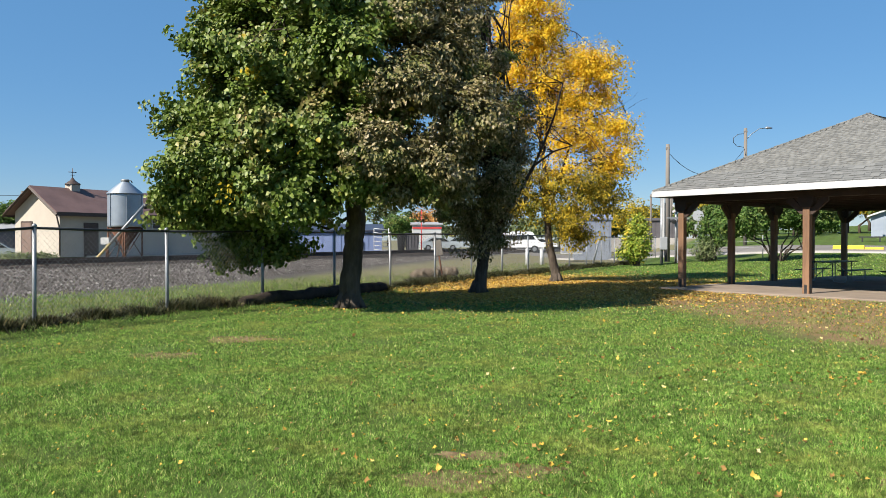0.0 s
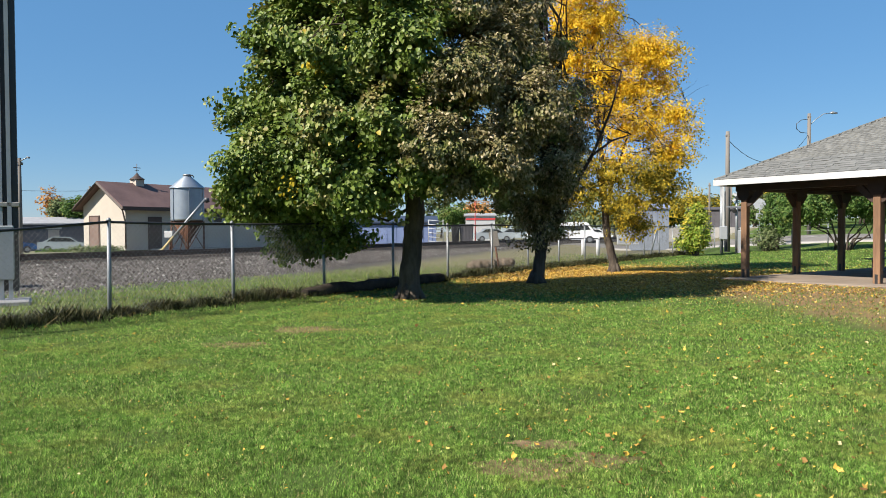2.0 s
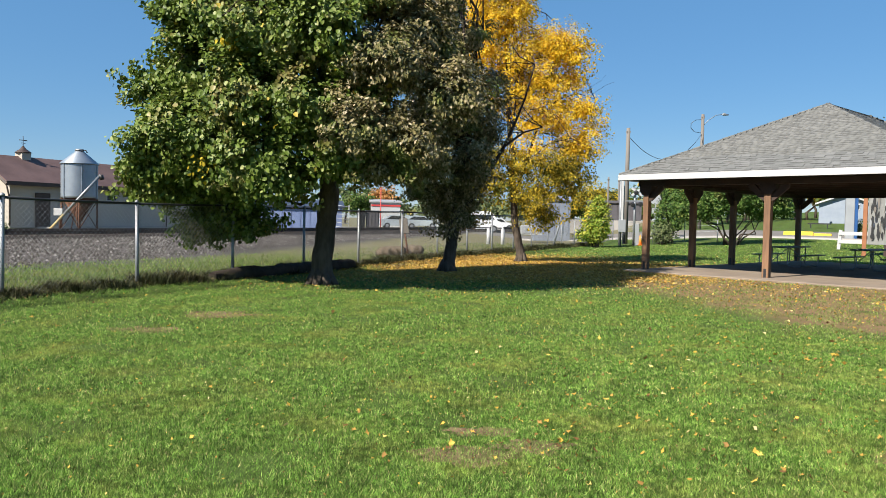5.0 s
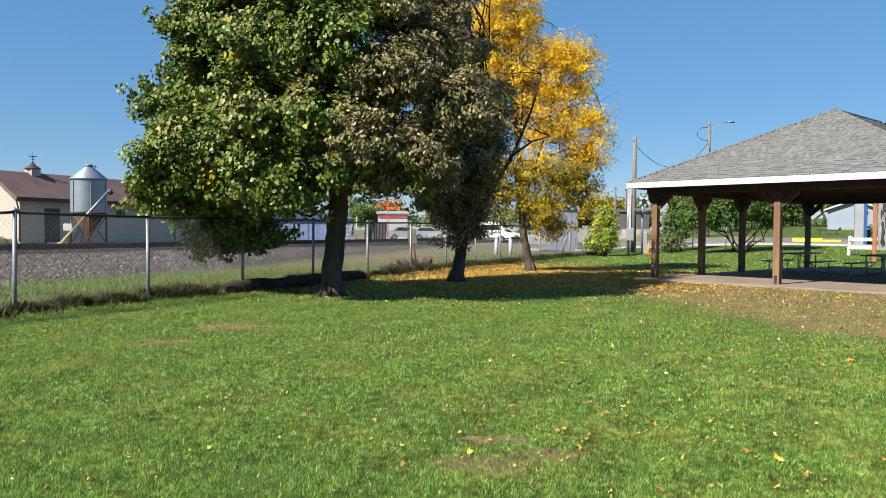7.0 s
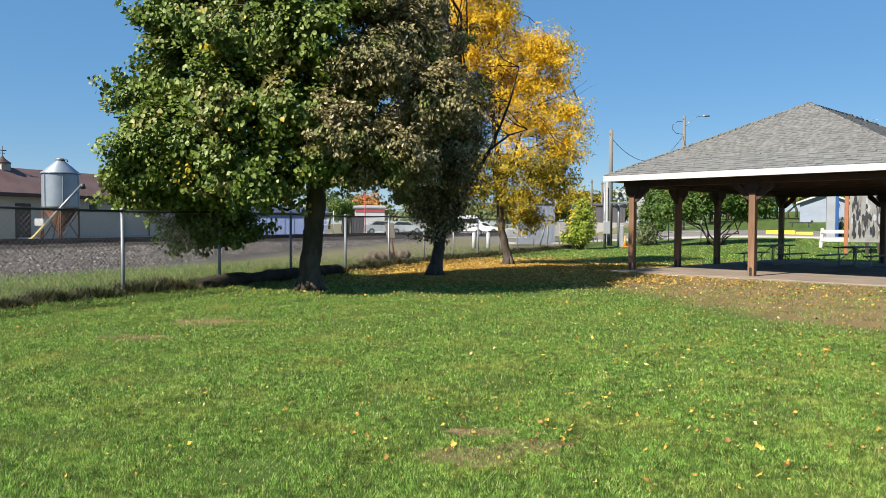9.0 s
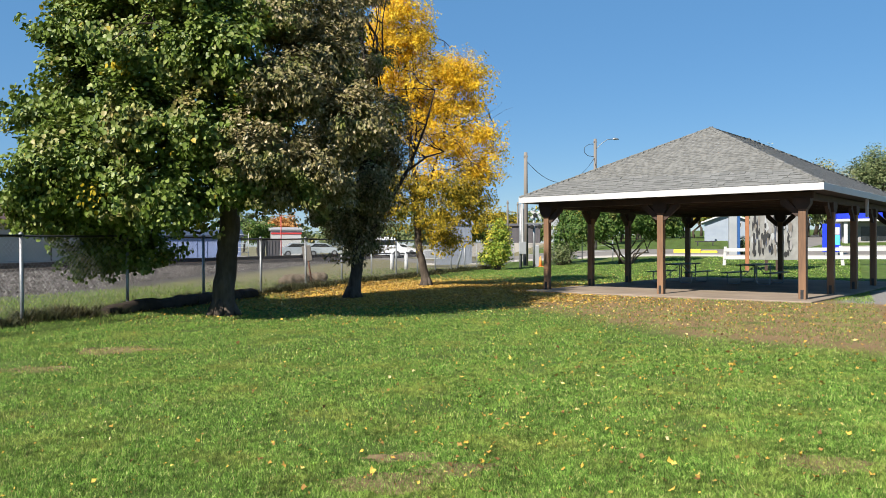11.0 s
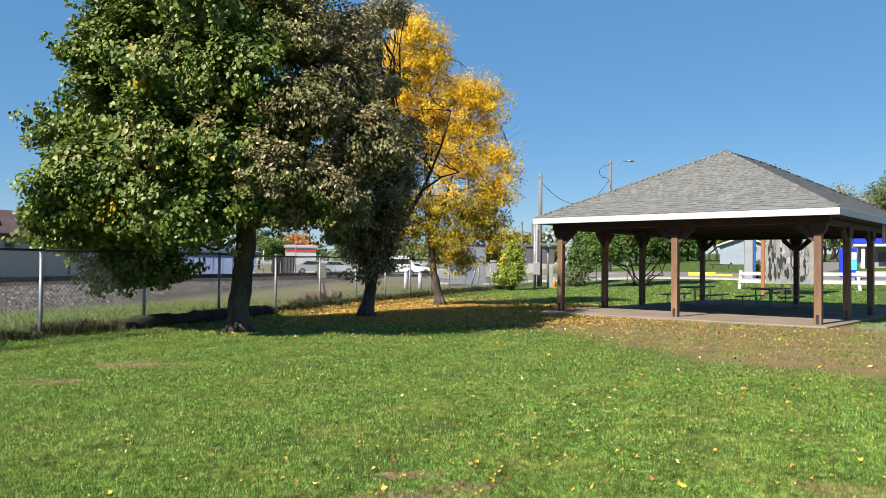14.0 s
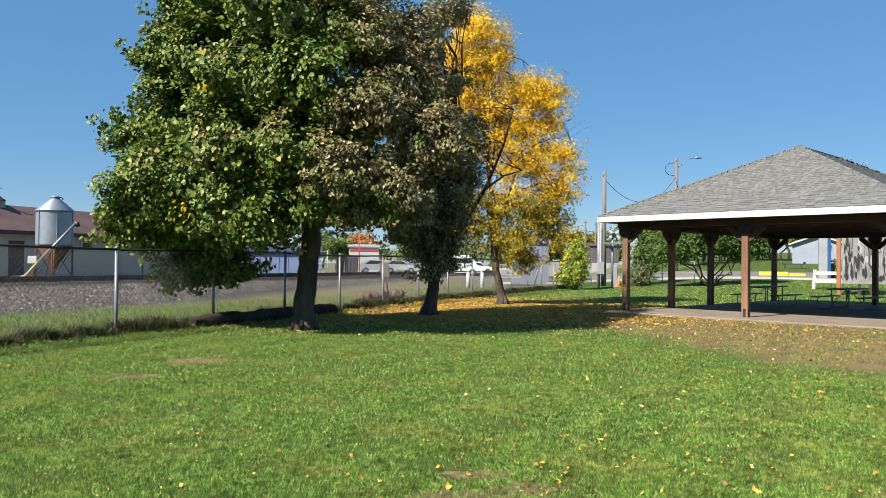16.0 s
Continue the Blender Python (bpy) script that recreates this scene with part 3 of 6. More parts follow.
def ballast():
    rng = np.random.default_rng(5)
    n = 56000
    s = rng.uniform(-14, 42, n)
    q = 6.5 + np.maximum(s, 0) * 0.15 + rng.uniform(0, 1, n) * (8.0 - np.maximum(s, 0) * 0.1)
    x = F0[0] + FS * s - FC * q
    y = F0[1] + FC * s + FS * q
    c = np.stack([x, y, ground_z(x, y)], 1)
    oct_v = np.array([(1, 0, 0), (-1, 0, 0), (0, 1, 0), (0, -1, 0), (0, 0, 1), (0, 0, -0.5)])
    oct_f = np.array([(0, 2, 4), (2, 1, 4), (1, 3, 4), (3, 0, 4)])
    r = (0.022 + 0.045 * rng.uniform(0, 1, (n, 1, 1)) ** 2) * rng.uniform(0.6, 1.3, (n, 1, 3))
    a = rng.uniform(0, 6.28, n)
    ca, sa = np.cos(a)[:, None], np.sin(a)[:, None]
    v = oct_v[None] * r
    v = np.stack([v[:, :, 0] * ca - v[:, :, 1] * sa, v[:, :, 0] * sa + v[:, :, 1] * ca, v[:, :, 2]], 2) + c[:, None]
    f = (np.arange(n) * 6)[:, None, None] + oct_f[None]
    tagged(new("ballast_stones", array_mesh("ballast_stones", v.reshape(-1, 3), f.reshape(-1, 3), M_STONE)), "grey and brown crushed stone beside the railway", "gravel", kind="stuff")


ballast()

# ---- chain-link fence ----
def chain_fence():
    fence = thing("chain_link_fence", Matrix.Identity(4), "tall galvanised chain-link fence with a dark top rail", "fence")
    post_me = to_mesh("post", tube([(0, 0, -0.4), (0, 0, 1.83)], 0.036, 10), M_STEEL)
    cap_me = to_mesh("cap", tube([(0, 0, 1.83), (0, 0, 1.86), (0, 0, 1.89)], [0.045, 0.042, 0.012], 10), M_STEEL)
    tops = []
    for k in range(-4, 17):
        x, y = fence_xy(3.0 * k)
        top = 1.83 - 0.28 * max(0, -1.2 - k) + (0.01 if k % 3 else -0.02)
        dz = top - 1.83
        p = part("post", post_me, None, fence, m=pose(x, y, dz, random.uniform(-0.7, 0.7), random.uniform(-0.7, 0.7)))
        part("cap", cap_me, None, p)
        tops.append(Vector((x, y, top)))
    cell = 0.075
    for a, b in zip(tops, tops[1:]):
        part("top_rail", tube([a + Vector((0, 0, -0.02)), a.lerp(b, 0.5) + Vector((0, 0, -0.03)), b + Vector((0, 0, -0.02))], 0.024, 8), M_RAILPIPE, fence)
        bm = bmesh.new()
        H, W = 1.72, 3.0
        d = (b - a) / W
        for sgn in (1, -1):
            c = -H
            while c < W:
                x0, x1 = max(c, 0), min(c + H, W)
                z0, z1 = (x0 - c), (x1 - c)
                if sgn < 0:
                    z0, z1 = H - z0, H - z1
                pts = [a + d * x0 + Vector((0, 0, z0 - 1.79 + 0.045)), a + d * x1 + Vector((0, 0, z1 - 1.79 + 0.045))]
                bm_tube(bm, pts, 0.0021, 3, False)
                c += cell * 1.414
        part("wire_mesh", bm, M_WIRE, fence)


chain_fence()

# return of the fence along the far edge of the park
def side_fence():
    fence = thing("wire_fence", Matrix.Identity(4), "low grey wire fence by the crossing", "fence")
    a, b = Vector((13.9, 55.2, 0)), Vector((19.5, 52.0, 0))
    for i in range(4):
        p = a.lerp(b, i / 3)
        part("post", tube([(p.x, p.y, gz(p.x, p.y) - 0.2), (p.x, p.y, gz(p.x, p.y) + 1.5)], 0.035, 8), M_STEEL, fence)
    for h in (0.3, 0.7, 1.1, 1.45):
        part("wire", tube([(a.x, a.y, gz(a.x, a.y) + h), (b.x, b.y, gz(b.x, b.y) + h)], 0.012, 5), M_STEEL, fence)


side_fence()

# ---- shelter ----
A0 = Vector((7.04, 26.14))
U = Vector((0.6602, -0.7511))
SH_W, SH_L, BAY, OVER = 8.255, 12.2, 3.05, 0.68
EAVE_LO, EAVE_HI, APEX = 3.02, 3.22, 5.68
SHM = pose(A0.x, A0.y, 0, 0, 0, math.degrees(math.atan2(U.y, U.x)))  # x along the front, y along the depth


def shelter():
    sh = thing("picnic_shelter", SHM, "open timber picnic shelter with grey shingled hip roof", "shelter")
    part("slab", box(-0.3, SH_W + 0.45, -0.92, SH_L + 0.6, -0.2, 0.06, 0.015), M_CONCRETE, sh, "worn tan concrete floor slab")
    post = to_mesh("column", box(-0.1, 0.1, -0.1, 0.1, 0.05, 2.84, 0.012), M_POSTWOOD)
    plate = to_mesh("base_plate", bm_box(box(-0.105, 0.105, -0.04, 0.04, 0.06, 0.32), -0.04, 0.04, -0.105, 0.105, 0.06, 0.32), M_BLACK)
    spots = [(0, 0), (SH_W / 2, 0), (SH_W, 0)] + [(x, BAY * j) for j in (1, 2, 3) for x in (0, SH_W)] + [(0, SH_L), (SH_W / 2, SH_L), (SH_W, SH_L)]
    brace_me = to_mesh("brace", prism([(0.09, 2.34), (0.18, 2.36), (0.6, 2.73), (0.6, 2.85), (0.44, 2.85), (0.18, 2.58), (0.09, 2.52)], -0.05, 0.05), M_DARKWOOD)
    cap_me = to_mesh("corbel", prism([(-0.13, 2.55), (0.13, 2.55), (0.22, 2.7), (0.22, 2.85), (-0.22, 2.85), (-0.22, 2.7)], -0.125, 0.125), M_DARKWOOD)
    for x, y in spots:
        c = part("column", post, None, sh, "reddish-brown stained square post", pose(x, y, 0))
        part("base_plate", plate, None, c, "black steel bolted base plate")
        part("corbel", cap_me, None, c, m=pose(0, 0, 0, 0, 0, 90 if 0 < y < SH_L else 0))
        ways = []
        if y in (0, SH_L):
            ways += [0] * (x < SH_W) + [180] * (x > 0)
        if x in (0, SH_W):
            ways += [90] * (y < SH_L) + [-90] * (y > 0)
        for w in ways:
            part("brace", brace_me, None, c, m=pose(0, 0, 0, 0, 0, w))
    for y in (0, SH_L):
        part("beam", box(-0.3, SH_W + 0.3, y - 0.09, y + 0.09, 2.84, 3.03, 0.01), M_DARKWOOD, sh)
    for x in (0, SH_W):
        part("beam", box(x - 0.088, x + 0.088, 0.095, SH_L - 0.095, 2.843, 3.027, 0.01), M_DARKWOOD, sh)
    # roof planes
    o = OVER
    e = [(-o, -o), (SH_W + o, -o), (SH_W + o, SH_L + o), (-o, SH_L + o)]
    half = SH_W / 2 + o
    r0, r1 = (SH_W / 2, half - o), (SH_W / 2, SH_L + o - half)
    bm = bmesh.new()
    lo = [bm.verts.new((x, y, EAVE_HI - 0.06)) for x, y in e]
    a, b = bm.verts.new((*r0, APEX - 0.06)), bm.verts.new((*r1, APEX - 0.06))
    lo2 = [bm.verts.new((x, y, EAVE_HI - 0.15)) for x, y in e]
    a2, b2 = bm.verts.new((*r0, APEX - 0.15)), bm.verts.new((*r1, APEX - 0.15))
    for w, (p, q2) in ((lo, (a, b)), (lo2, (a2, b2))):
        bm.faces.new((w[0], w[1], p))
        bm.faces.new((w[1], w[2], q2, p))
        bm.faces.new((w[2], w[3], q2))
        bm.faces.new((w[3], w[0], p, q2))
    for i in range(4):
        bm.faces.new((lo[i], lo[(i + 1) % 4], lo2[(i + 1) % 4], lo2[i]))
    part("roof_deck", bm, M_DARKWOOD, sh)
    t = 0.03
    for x0, x1, y0, y1 in ((-o - t, SH_W + o + t, -o - t, -o), (-o - t, SH_W + o + t, SH_L + o, SH_L + o + t)):
        part("fascia", box(x0, x1, y0, y1, EAVE_LO, EAVE_HI - 0.01, 0.004), M_WHITE, sh, "white painted fascia board")
    for x0, x1 in ((-o - t, -o), (SH_W + o, SH_W + o + t)):
        part("fascia", box(x0, x1, -o + 0.002, SH_L + o - 0.002, EAVE_LO, EAVE_HI - 0.01, 0.004), M_WHITE, sh, "white painted fascia board")
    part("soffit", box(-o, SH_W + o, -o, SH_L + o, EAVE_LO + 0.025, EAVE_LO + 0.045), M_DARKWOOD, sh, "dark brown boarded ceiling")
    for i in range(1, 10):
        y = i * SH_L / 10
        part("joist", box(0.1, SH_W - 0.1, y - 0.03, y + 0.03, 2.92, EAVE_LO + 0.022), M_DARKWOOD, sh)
    part("drain_pipe", box(SH_W + 0.48, SH_W + 0.56, 5.4, 5.48, 2.45, EAVE_LO + 0.02, 0.01), M_WHITE, sh, "short white drain pipe at the eave")
    # shingles: courses laid from the eave up on each slope
    rng = random.Random(4)
    slope = math.hypot(half, APEX - EAVE_HI)
    ang = math.atan2(APEX - EAVE_HI, half)
    exp = 0.15
    variants = []
    for i in range(6):
        th = (0.006, 0.009, 0.012, 0.008, 0.015, 0.01)[i]
        variants.append(to_mesh("shingle", prism([(-0.155, -0.06), (0.155, -0.06), (0.155, -0.06 + th), (-0.155, -0.06 + th)], 0, 0.2), M_SHINGLE))
    planes = [((-o, -o), 0, SH_W + 2 * o, 0.0), ((SH_W + o, -o), 90, SH_L + 2 * o, 1.0), ((-o, SH_L + o), -90, SH_L + 2 * o, 1.0), ((SH_W + o, SH_L + o), 180, SH_W + 2 * o, 0.0)]
    count = 0
    for pi, ((ox, oy), rz, length, hip) in enumerate(planes):
        base = pose(ox, oy, EAVE_HI, 0, 0, rz) @ Matrix.Rotation(ang, 4, "X")
        vs, fs = [], []
        rows = int(slope / exp)
        for r in range(rows):
            b0 = r * exp
            inset = half * (b0 + 0.1) / slope
            x = inset - rng.uniform(0, 0.3)
            while x < length - inset + 0.05:
                w = rng.choice((0.14, 0.18, 0.24, 0.3))
                x0, x1 = max(x, inset - 0.06), min(x + w - 0.006, length - inset + 0.06)
                x += w
                if x1 - x0 < 0.05:
                    continue
                th = rng.choice((0.006, 0.009, 0.012, 0.016)) * (1.0 if pi == 0 else 0.3)
                if pi == 0 and count < 300 and b0 < 1.6:
                    sc = Matrix.Diagonal(((x1 - x0) / 0.31, 1, 1, 1))
                    part("shingle", rng.choice(variants), None, sh, m=base @ pose((x0 + x1) / 2, b0, 0.052 + rng.uniform(0, 0.006), -1.6) @ sc)
                    count += 1
                    continue
                k = len(vs)
                zf, zb = -0.008 + th, -0.012
                vs += [(x0, b0, -0.06), (x1, b0, -0.06), (x1, b0, zf), (x0, b0, zf), (x1, b0 + 0.2, zb), (x0, b0 + 0.2, zb), (x0, b0 + 0.2, -0.06), (x1, b0 + 0.2, -0.06)]
                fs += [(k, k + 1, k + 2, k + 3), (k + 3, k + 2, k + 4, k + 5), (k, k + 3, k + 5, k + 6), (k + 1, k + 7, k + 4, k + 2)]
        me = array_mesh("roof_covering", np.array(vs), np.array(fs), M_SHINGLE_JOINED)
        tagged(part("roof_covering", me, None, sh, m=base), kind="stuff")
    hips = [((*e[0], EAVE_HI), (*r0, APEX)), ((*e[1], EAVE_HI), (*r0, APEX)), ((*e[2], EAVE_HI), (*r1, APEX)), ((*e[3], EAVE_HI), (*r1, APEX)), ((*r0, APEX), (*r1, APEX))]
    for p, q2 in hips:
        n = 14
        for i in range(n):
            a3, b3 = Vector(p).lerp(Vector(q2), i / n), Vector(p).lerp(Vector(q2), (i + 1.15) / n)
            bm = bm_tube(bmesh.new(), [a3 + Vector((0, 0, 0.0)), b3 + Vector((0, 0, -0.012))], [0.05, 0.045], 6)
            bmesh.ops.scale(bm, vec=(1, 1, 0.35), verts=bm.verts, space=Matrix.Translation(-(a3 + b3) / 2)) if abs(p[2] - q2[2]) < 0.01 else None
            part("ridge_cap", bm, M_SHINGLE, sh)


def shingle_material(name, joined):
    """Grey laminated shingles: a tone each, a dark shadow line put into the colour along the lower edge of many, fine
    grit.
    """
    m, nt, b = nodes_of(name)
    tc = nt.nodes.new("ShaderNodeTexCoord").outputs["Object"]
    rnd = nt.nodes.new("ShaderNodeNewGeometry").outputs["Random Per Island"] if joined else nt.nodes.new("ShaderNodeObjectInfo").outputs["Random"]
    col = ramp_node(nt, rnd, [(0.0, (0.085, 0.087, 0.084)), (0.3, (0.112, 0.114, 0.11)), (0.8, (0.13, 0.132, 0.128)), (1.0, (0.15, 0.151, 0.147))])
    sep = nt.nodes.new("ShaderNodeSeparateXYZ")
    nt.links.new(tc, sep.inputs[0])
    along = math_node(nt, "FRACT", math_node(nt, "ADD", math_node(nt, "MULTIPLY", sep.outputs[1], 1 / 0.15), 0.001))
    # course shadow line painted into the colour, broken up by noise
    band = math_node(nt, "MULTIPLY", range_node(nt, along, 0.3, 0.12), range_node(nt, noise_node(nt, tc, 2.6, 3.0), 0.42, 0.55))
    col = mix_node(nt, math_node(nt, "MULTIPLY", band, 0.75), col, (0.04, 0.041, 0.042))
    grit = noise_node(nt, tc, 90.0, 4.0)
    col = mix_node(nt, math_node(nt, "MULTIPLY", grit, 0.35), col, (0.16, 0.158, 0.153))
    nt.links.new(col, b.inputs["Base Color"])
    b.inputs["Roughness"].default_value = 0.92
    bump_node(nt, b, grit, 0.2, 0.003)
    return m


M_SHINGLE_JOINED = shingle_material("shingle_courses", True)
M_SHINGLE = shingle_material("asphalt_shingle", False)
shelter()


def picnic_table(x, y, rz):
    t = thing("picnic_table", pose(x, y, 0.06, 0, 0, rz), "dark green plank picnic table with steel pipe frame", "table", "picnic tables in the shelter")
    for i in range(5):
        x0 = -0.36 + i * 0.147
        part("plank", box(x0, x0 + 0.138, -1.2, 1.2, 0.72, 0.765, 0.008), M_TABLE, t)
    for s in (-1, 1):
        for i in range(2):
            x0 = s * 0.78 - 0.14 + i * 0.145
            part("bench_plank", box(x0, x0 + 0.136, -1.2, 1.2, 0.42, 0.46, 0.008), M_TABLE, t)
        for e in (-0.8, 0.8):
            part("leg", tube([(s * 0.3, e, 0.72), (s * 0.3, e, 0.12), (s * 0.36, e, 0.04), (s * 0.52, e, 0.022), (s * 0.74, e, 0.022), (s * 0.79, e, 0.08), (s * 0.79, e, 0.42)], 0.022, 8), M_STEEL, t, "bent galvanised pipe leg")
            part("stay", tube([(s * 0.3, e, 0.2), (0, e * 0.1, 0.71)], 0.014, 6), M_STEEL, t)
    return t


picnic_table(13.75, 29.9, -48.7)
picnic_table(15.9, 28.0, -48.7)

# ---- trees ----
def tree(name, base, trunk, limbs_from, lobes, material, clusters, per, sd, size, label, limbs=30, seed=1, outline=6, shell=0.55, flare=1.35, crowns=(), droop=0.6, bark=None, lump=0.42, great=(), share=26, core=0.12, thick=1.0):
    rng = np.random.default_rng(seed)
    z0 = gz(*base)
    t = thing(name, pose(base[0], base[1], z0), label, "tree")
    pts = [Vector(p[:3]) for p in trunk]
    rad = [p[3] for p in trunk]
    bm = bmesh.new()
    fine, fr = [], []
    for i in range(len(pts) - 1):
        for k in range(6):
            f = k / 6
            fine.append(pts[i].lerp(pts[i + 1], f) + Vector((rng.normal(), rng.normal(), 0)) * 0.012)
            fr.append((rad[i] + (rad[i + 1] - rad[i]) * f) * (1 + rng.normal() * 0.02))
    fine.append(pts[-1])
    fr.append(rad[-1])
    fine = [Vector((pts[0].x, pts[0].y, -0.25))] + fine
    fr = [fr[0] * 1.05] + fr
    bm_tube(bm, fine, fr, 16)
    # root flare
    for i in range(7):
        a = i * 0.9 + rng.uniform(-0.2, 0.2)
        r = rad[0]
        d = Vector((math.cos(a), math.sin(a), 0))
        bm_tube(bm, [pts[0] + d * r * 0.45 + Vector((0, 0, r * 1.6)), pts[0] + d * r * 0.8 + Vector((0, 0, r * 0.5)), pts[0] + d * r * flare + Vector((0, 0, -0.06))], [r * 0.2, r * 0.36, r * 0.2], 8)
    part("trunk", bm, bark or M_BARK, t)
    shapes = {M_BROWNLEAF: 4}
    tips, leaf, out = crown_points(lobes, clusters, per, sd, rng, shell, lump, core, share)
    bm = bmesh.new()
    for line, r0, r1 in great:
        g = [Vector(p) for p in line]
        bm_tube(bm, g, [r0 + (r1 - r0) * i / (len(g) - 1) for i in range(len(g))], 8)
        for p in g[1:]:
            for k in range(3):
                near = tips[np.argsort(((tips - np.array(p)) ** 2).sum(1))[rng.integers(0, 160)]]
                way = branch(bm, p, near, 0.016, 0.005, rng, 5, 0.05)
                for j in (1, 2, 3):
                    branch(bm, way[j], way[j] + Vector(rng.normal(size=3)) * 0.35 + Vector((0.1, 0, 0.2)), 0.007, 0.003, rng, 3, 0.02, 4)
    for i in range(limbs):
        tip = tips[rng.integers(len(tips))]
        src = pts[rng.integers(limbs_from, len(pts))]
        src = src.lerp(pts[max(limbs_from, len(pts) - 1)], rng.uniform(0, 0.5))
        way = branch(bm, src, tip, rng.uniform(0.035, 0.075) * thick, 0.01 * thick, rng, 5, 0.06)
        for k in range(3):
            near = tips[np.argsort(((tips - np.array(way[3])) ** 2).sum(1))[rng.integers(3, 30)]]
            branch(bm, way[2 + k % 2], near, 0.022 * thick, 0.006 * thick, rng, 4, 0.02, 4)
    part("branchwork", bm, bark or M_TWIG, t)
    part("crown", leaf_mesh("crown", leaf, size, material, rng, droop, outline, out=out), None, t)
    for mat, lob, cl, pr, s2, sz in crowns:
        _, lf, lo = crown_points(lob, cl, pr, s2, rng, 0.4, lump if cl > 50 else 0.0, core, share)
        nm = "leaf_spray" if cl < 50 else "lower_crown"
        tagged(part(nm, leaf_mesh(nm, lf, sz, mat, rng, droop, shapes.get(mat, outline), out=lo), None, t), kind="stuff")
    return t


tree("linden_tree", (-2.9, 18.75), [(0, 0, 0, 0.3), (0.02, 0, 0.35, 0.26), (0.08, 0, 1.2, 0.235), (0.16, 0, 2.1, 0.23), (0.1, 0, 3.5, 0.19), (0, 0, 5.5, 0.13), (-0.1, 0, 8.5, 0.05)], 3,
     [(-3.7, -0.2, 3.2, 0.9, 1.2, 0.95, 2.0), (-3.6, 0, 4.3, 0.65, 1.1, 0.6, 1.0), (-2.7, -0.9, 3.3, 1.1, 1.3, 1.1, 2.4), (-2.9, 0, 5.1, 1.2, 1.6, 1.1, 2.2), (-2.2, -0.5, 6.3, 1.2, 1.8, 1.1, 2.2), (-1.8, -0.2, 7.7, 1.2, 1.8, 1.2, 2.2), (-1.3, 0, 9.2, 1.4, 1.7, 1.2, 1.6), (-3.0, 0, 6.2, 0.7, 1.0, 0.7, 1.0), (-2.6, 0, 7.3, 0.7, 1.0, 0.7, 1.0), (-2.1, 0, 8.6, 0.8, 1.2, 0.8, 0.9), (0.75, -1.3, 4.7, 0.6, 0.8, 0.8, 0.8), (0.5, -1.1, 6.9, 0.7, 1.0, 0.9, 1.0), (-0.6, -1.7, 2.5, 0.7, 0.7, 0.4, 1.2), (0.6, -1.9, 2.95, 0.5, 0.5, 0.4, 1.0), (-0.4, 0, 10.7, 1.2, 1.2, 1.0, 0.8),
      (-1.2, -1.3, 4.2, 1.2, 1.3, 1.2, 2.4), (-0.9, -1.2, 5.7, 1.2, 1.4, 1.1, 2.2), (-0.3, -1.7, 7.2, 1.1, 1.2, 1.0, 1.8), (0.15, -2.0, 3.9, 0.65, 0.8, 0.9, 1.7), (0.2, -1.9, 5.6, 0.7, 0.9, 0.9, 1.5), (-1.0, -1.6, 2.9, 0.95, 0.9, 0.6, 1.6), (-2.2, -0.9, 2.5, 1.0, 1.0, 0.55, 1.4), (-3.5, 0.1, 2.35, 0.8, 0.8, 0.45, 1.0),
      (-3.05, 0.9, 1.45, 0.5, 0.5, 0.5, 0.9), (-2.6, 0.7, 1.75, 0.5, 0.5, 0.4, 0.7), (-1.85, 0.8, 1.4, 0.3, 0.4, 0.45, 0.45), (0.8, 0.4, 8.8, 1.2, 1.4, 1.3, 1)],
     M_LINDEN, 6000, 25, (0.13, 0.13, 0.11), 0.088, "large green linden with browning boughs, beside the fence", 46, 11, lump=0.4, share=15, core=0.16,
     crowns=[(M_BROWNLEAF, [(1.15, -2.0, 3.5, 0.75, 0.9, 0.75, 1.3), (2.0, -1.6, 3.2, 0.7, 0.8, 0.6, 1.0), (1.45, -1.8, 5.0, 0.8, 1.0, 0.7, 1.3), (2.3, -1.2, 5.7, 0.65, 0.9, 0.65, 0.8), (1.3, -1.2, 6.7, 0.9, 1.1, 0.8, 1.1), (1.5, 0, 8.4, 0.9, 1.1, 0.9, 0.9), (2.8, -1.5, 4.3, 0.65, 0.8, 0.6, 1.0), (2.6, 0, 7.0, 0.7, 0.9, 0.7, 0.7), (1.2, -1.7, 2.75, 0.55, 0.5, 0.35, 0.8), (2.1, -1.4, 2.65, 0.55, 0.5, 0.35, 0.7), (2.4, -0.6, 4.7, 0.8, 0.8, 0.8, 0.9), (2.0, 0, 6.2, 0.8, 0.9, 0.8, 0.9)], 3000, 26, (0.13, 0.13, 0.08), 0.092),
             (M_YELLOWLEAF, [(0.35, -1.9, 2.75, 0.3, 0.2, 0.22, 1)], 9, 5, (0.12, 0.12, 0.12), 0.08), (M_YELLOWLEAF, [(-1.75, -2.2, 5.25, 0.22, 0.2, 0.24, 1)], 14, 6, (0.12, 0.1, 0.12), 0.08), (M_YELLOWLEAF, [(-2.25, -2.0, 2.65, 0.3, 0.2, 0.22, 1)], 8, 5, (0.14, 0.12, 0.14), 0.08), (M_YELLOWLEAF, [(-0.4, -2.4, 3.5, 0.3, 0.2, 0.5, 1)], 4, 4, (0.2, 0.12, 0.2), 0.08)])
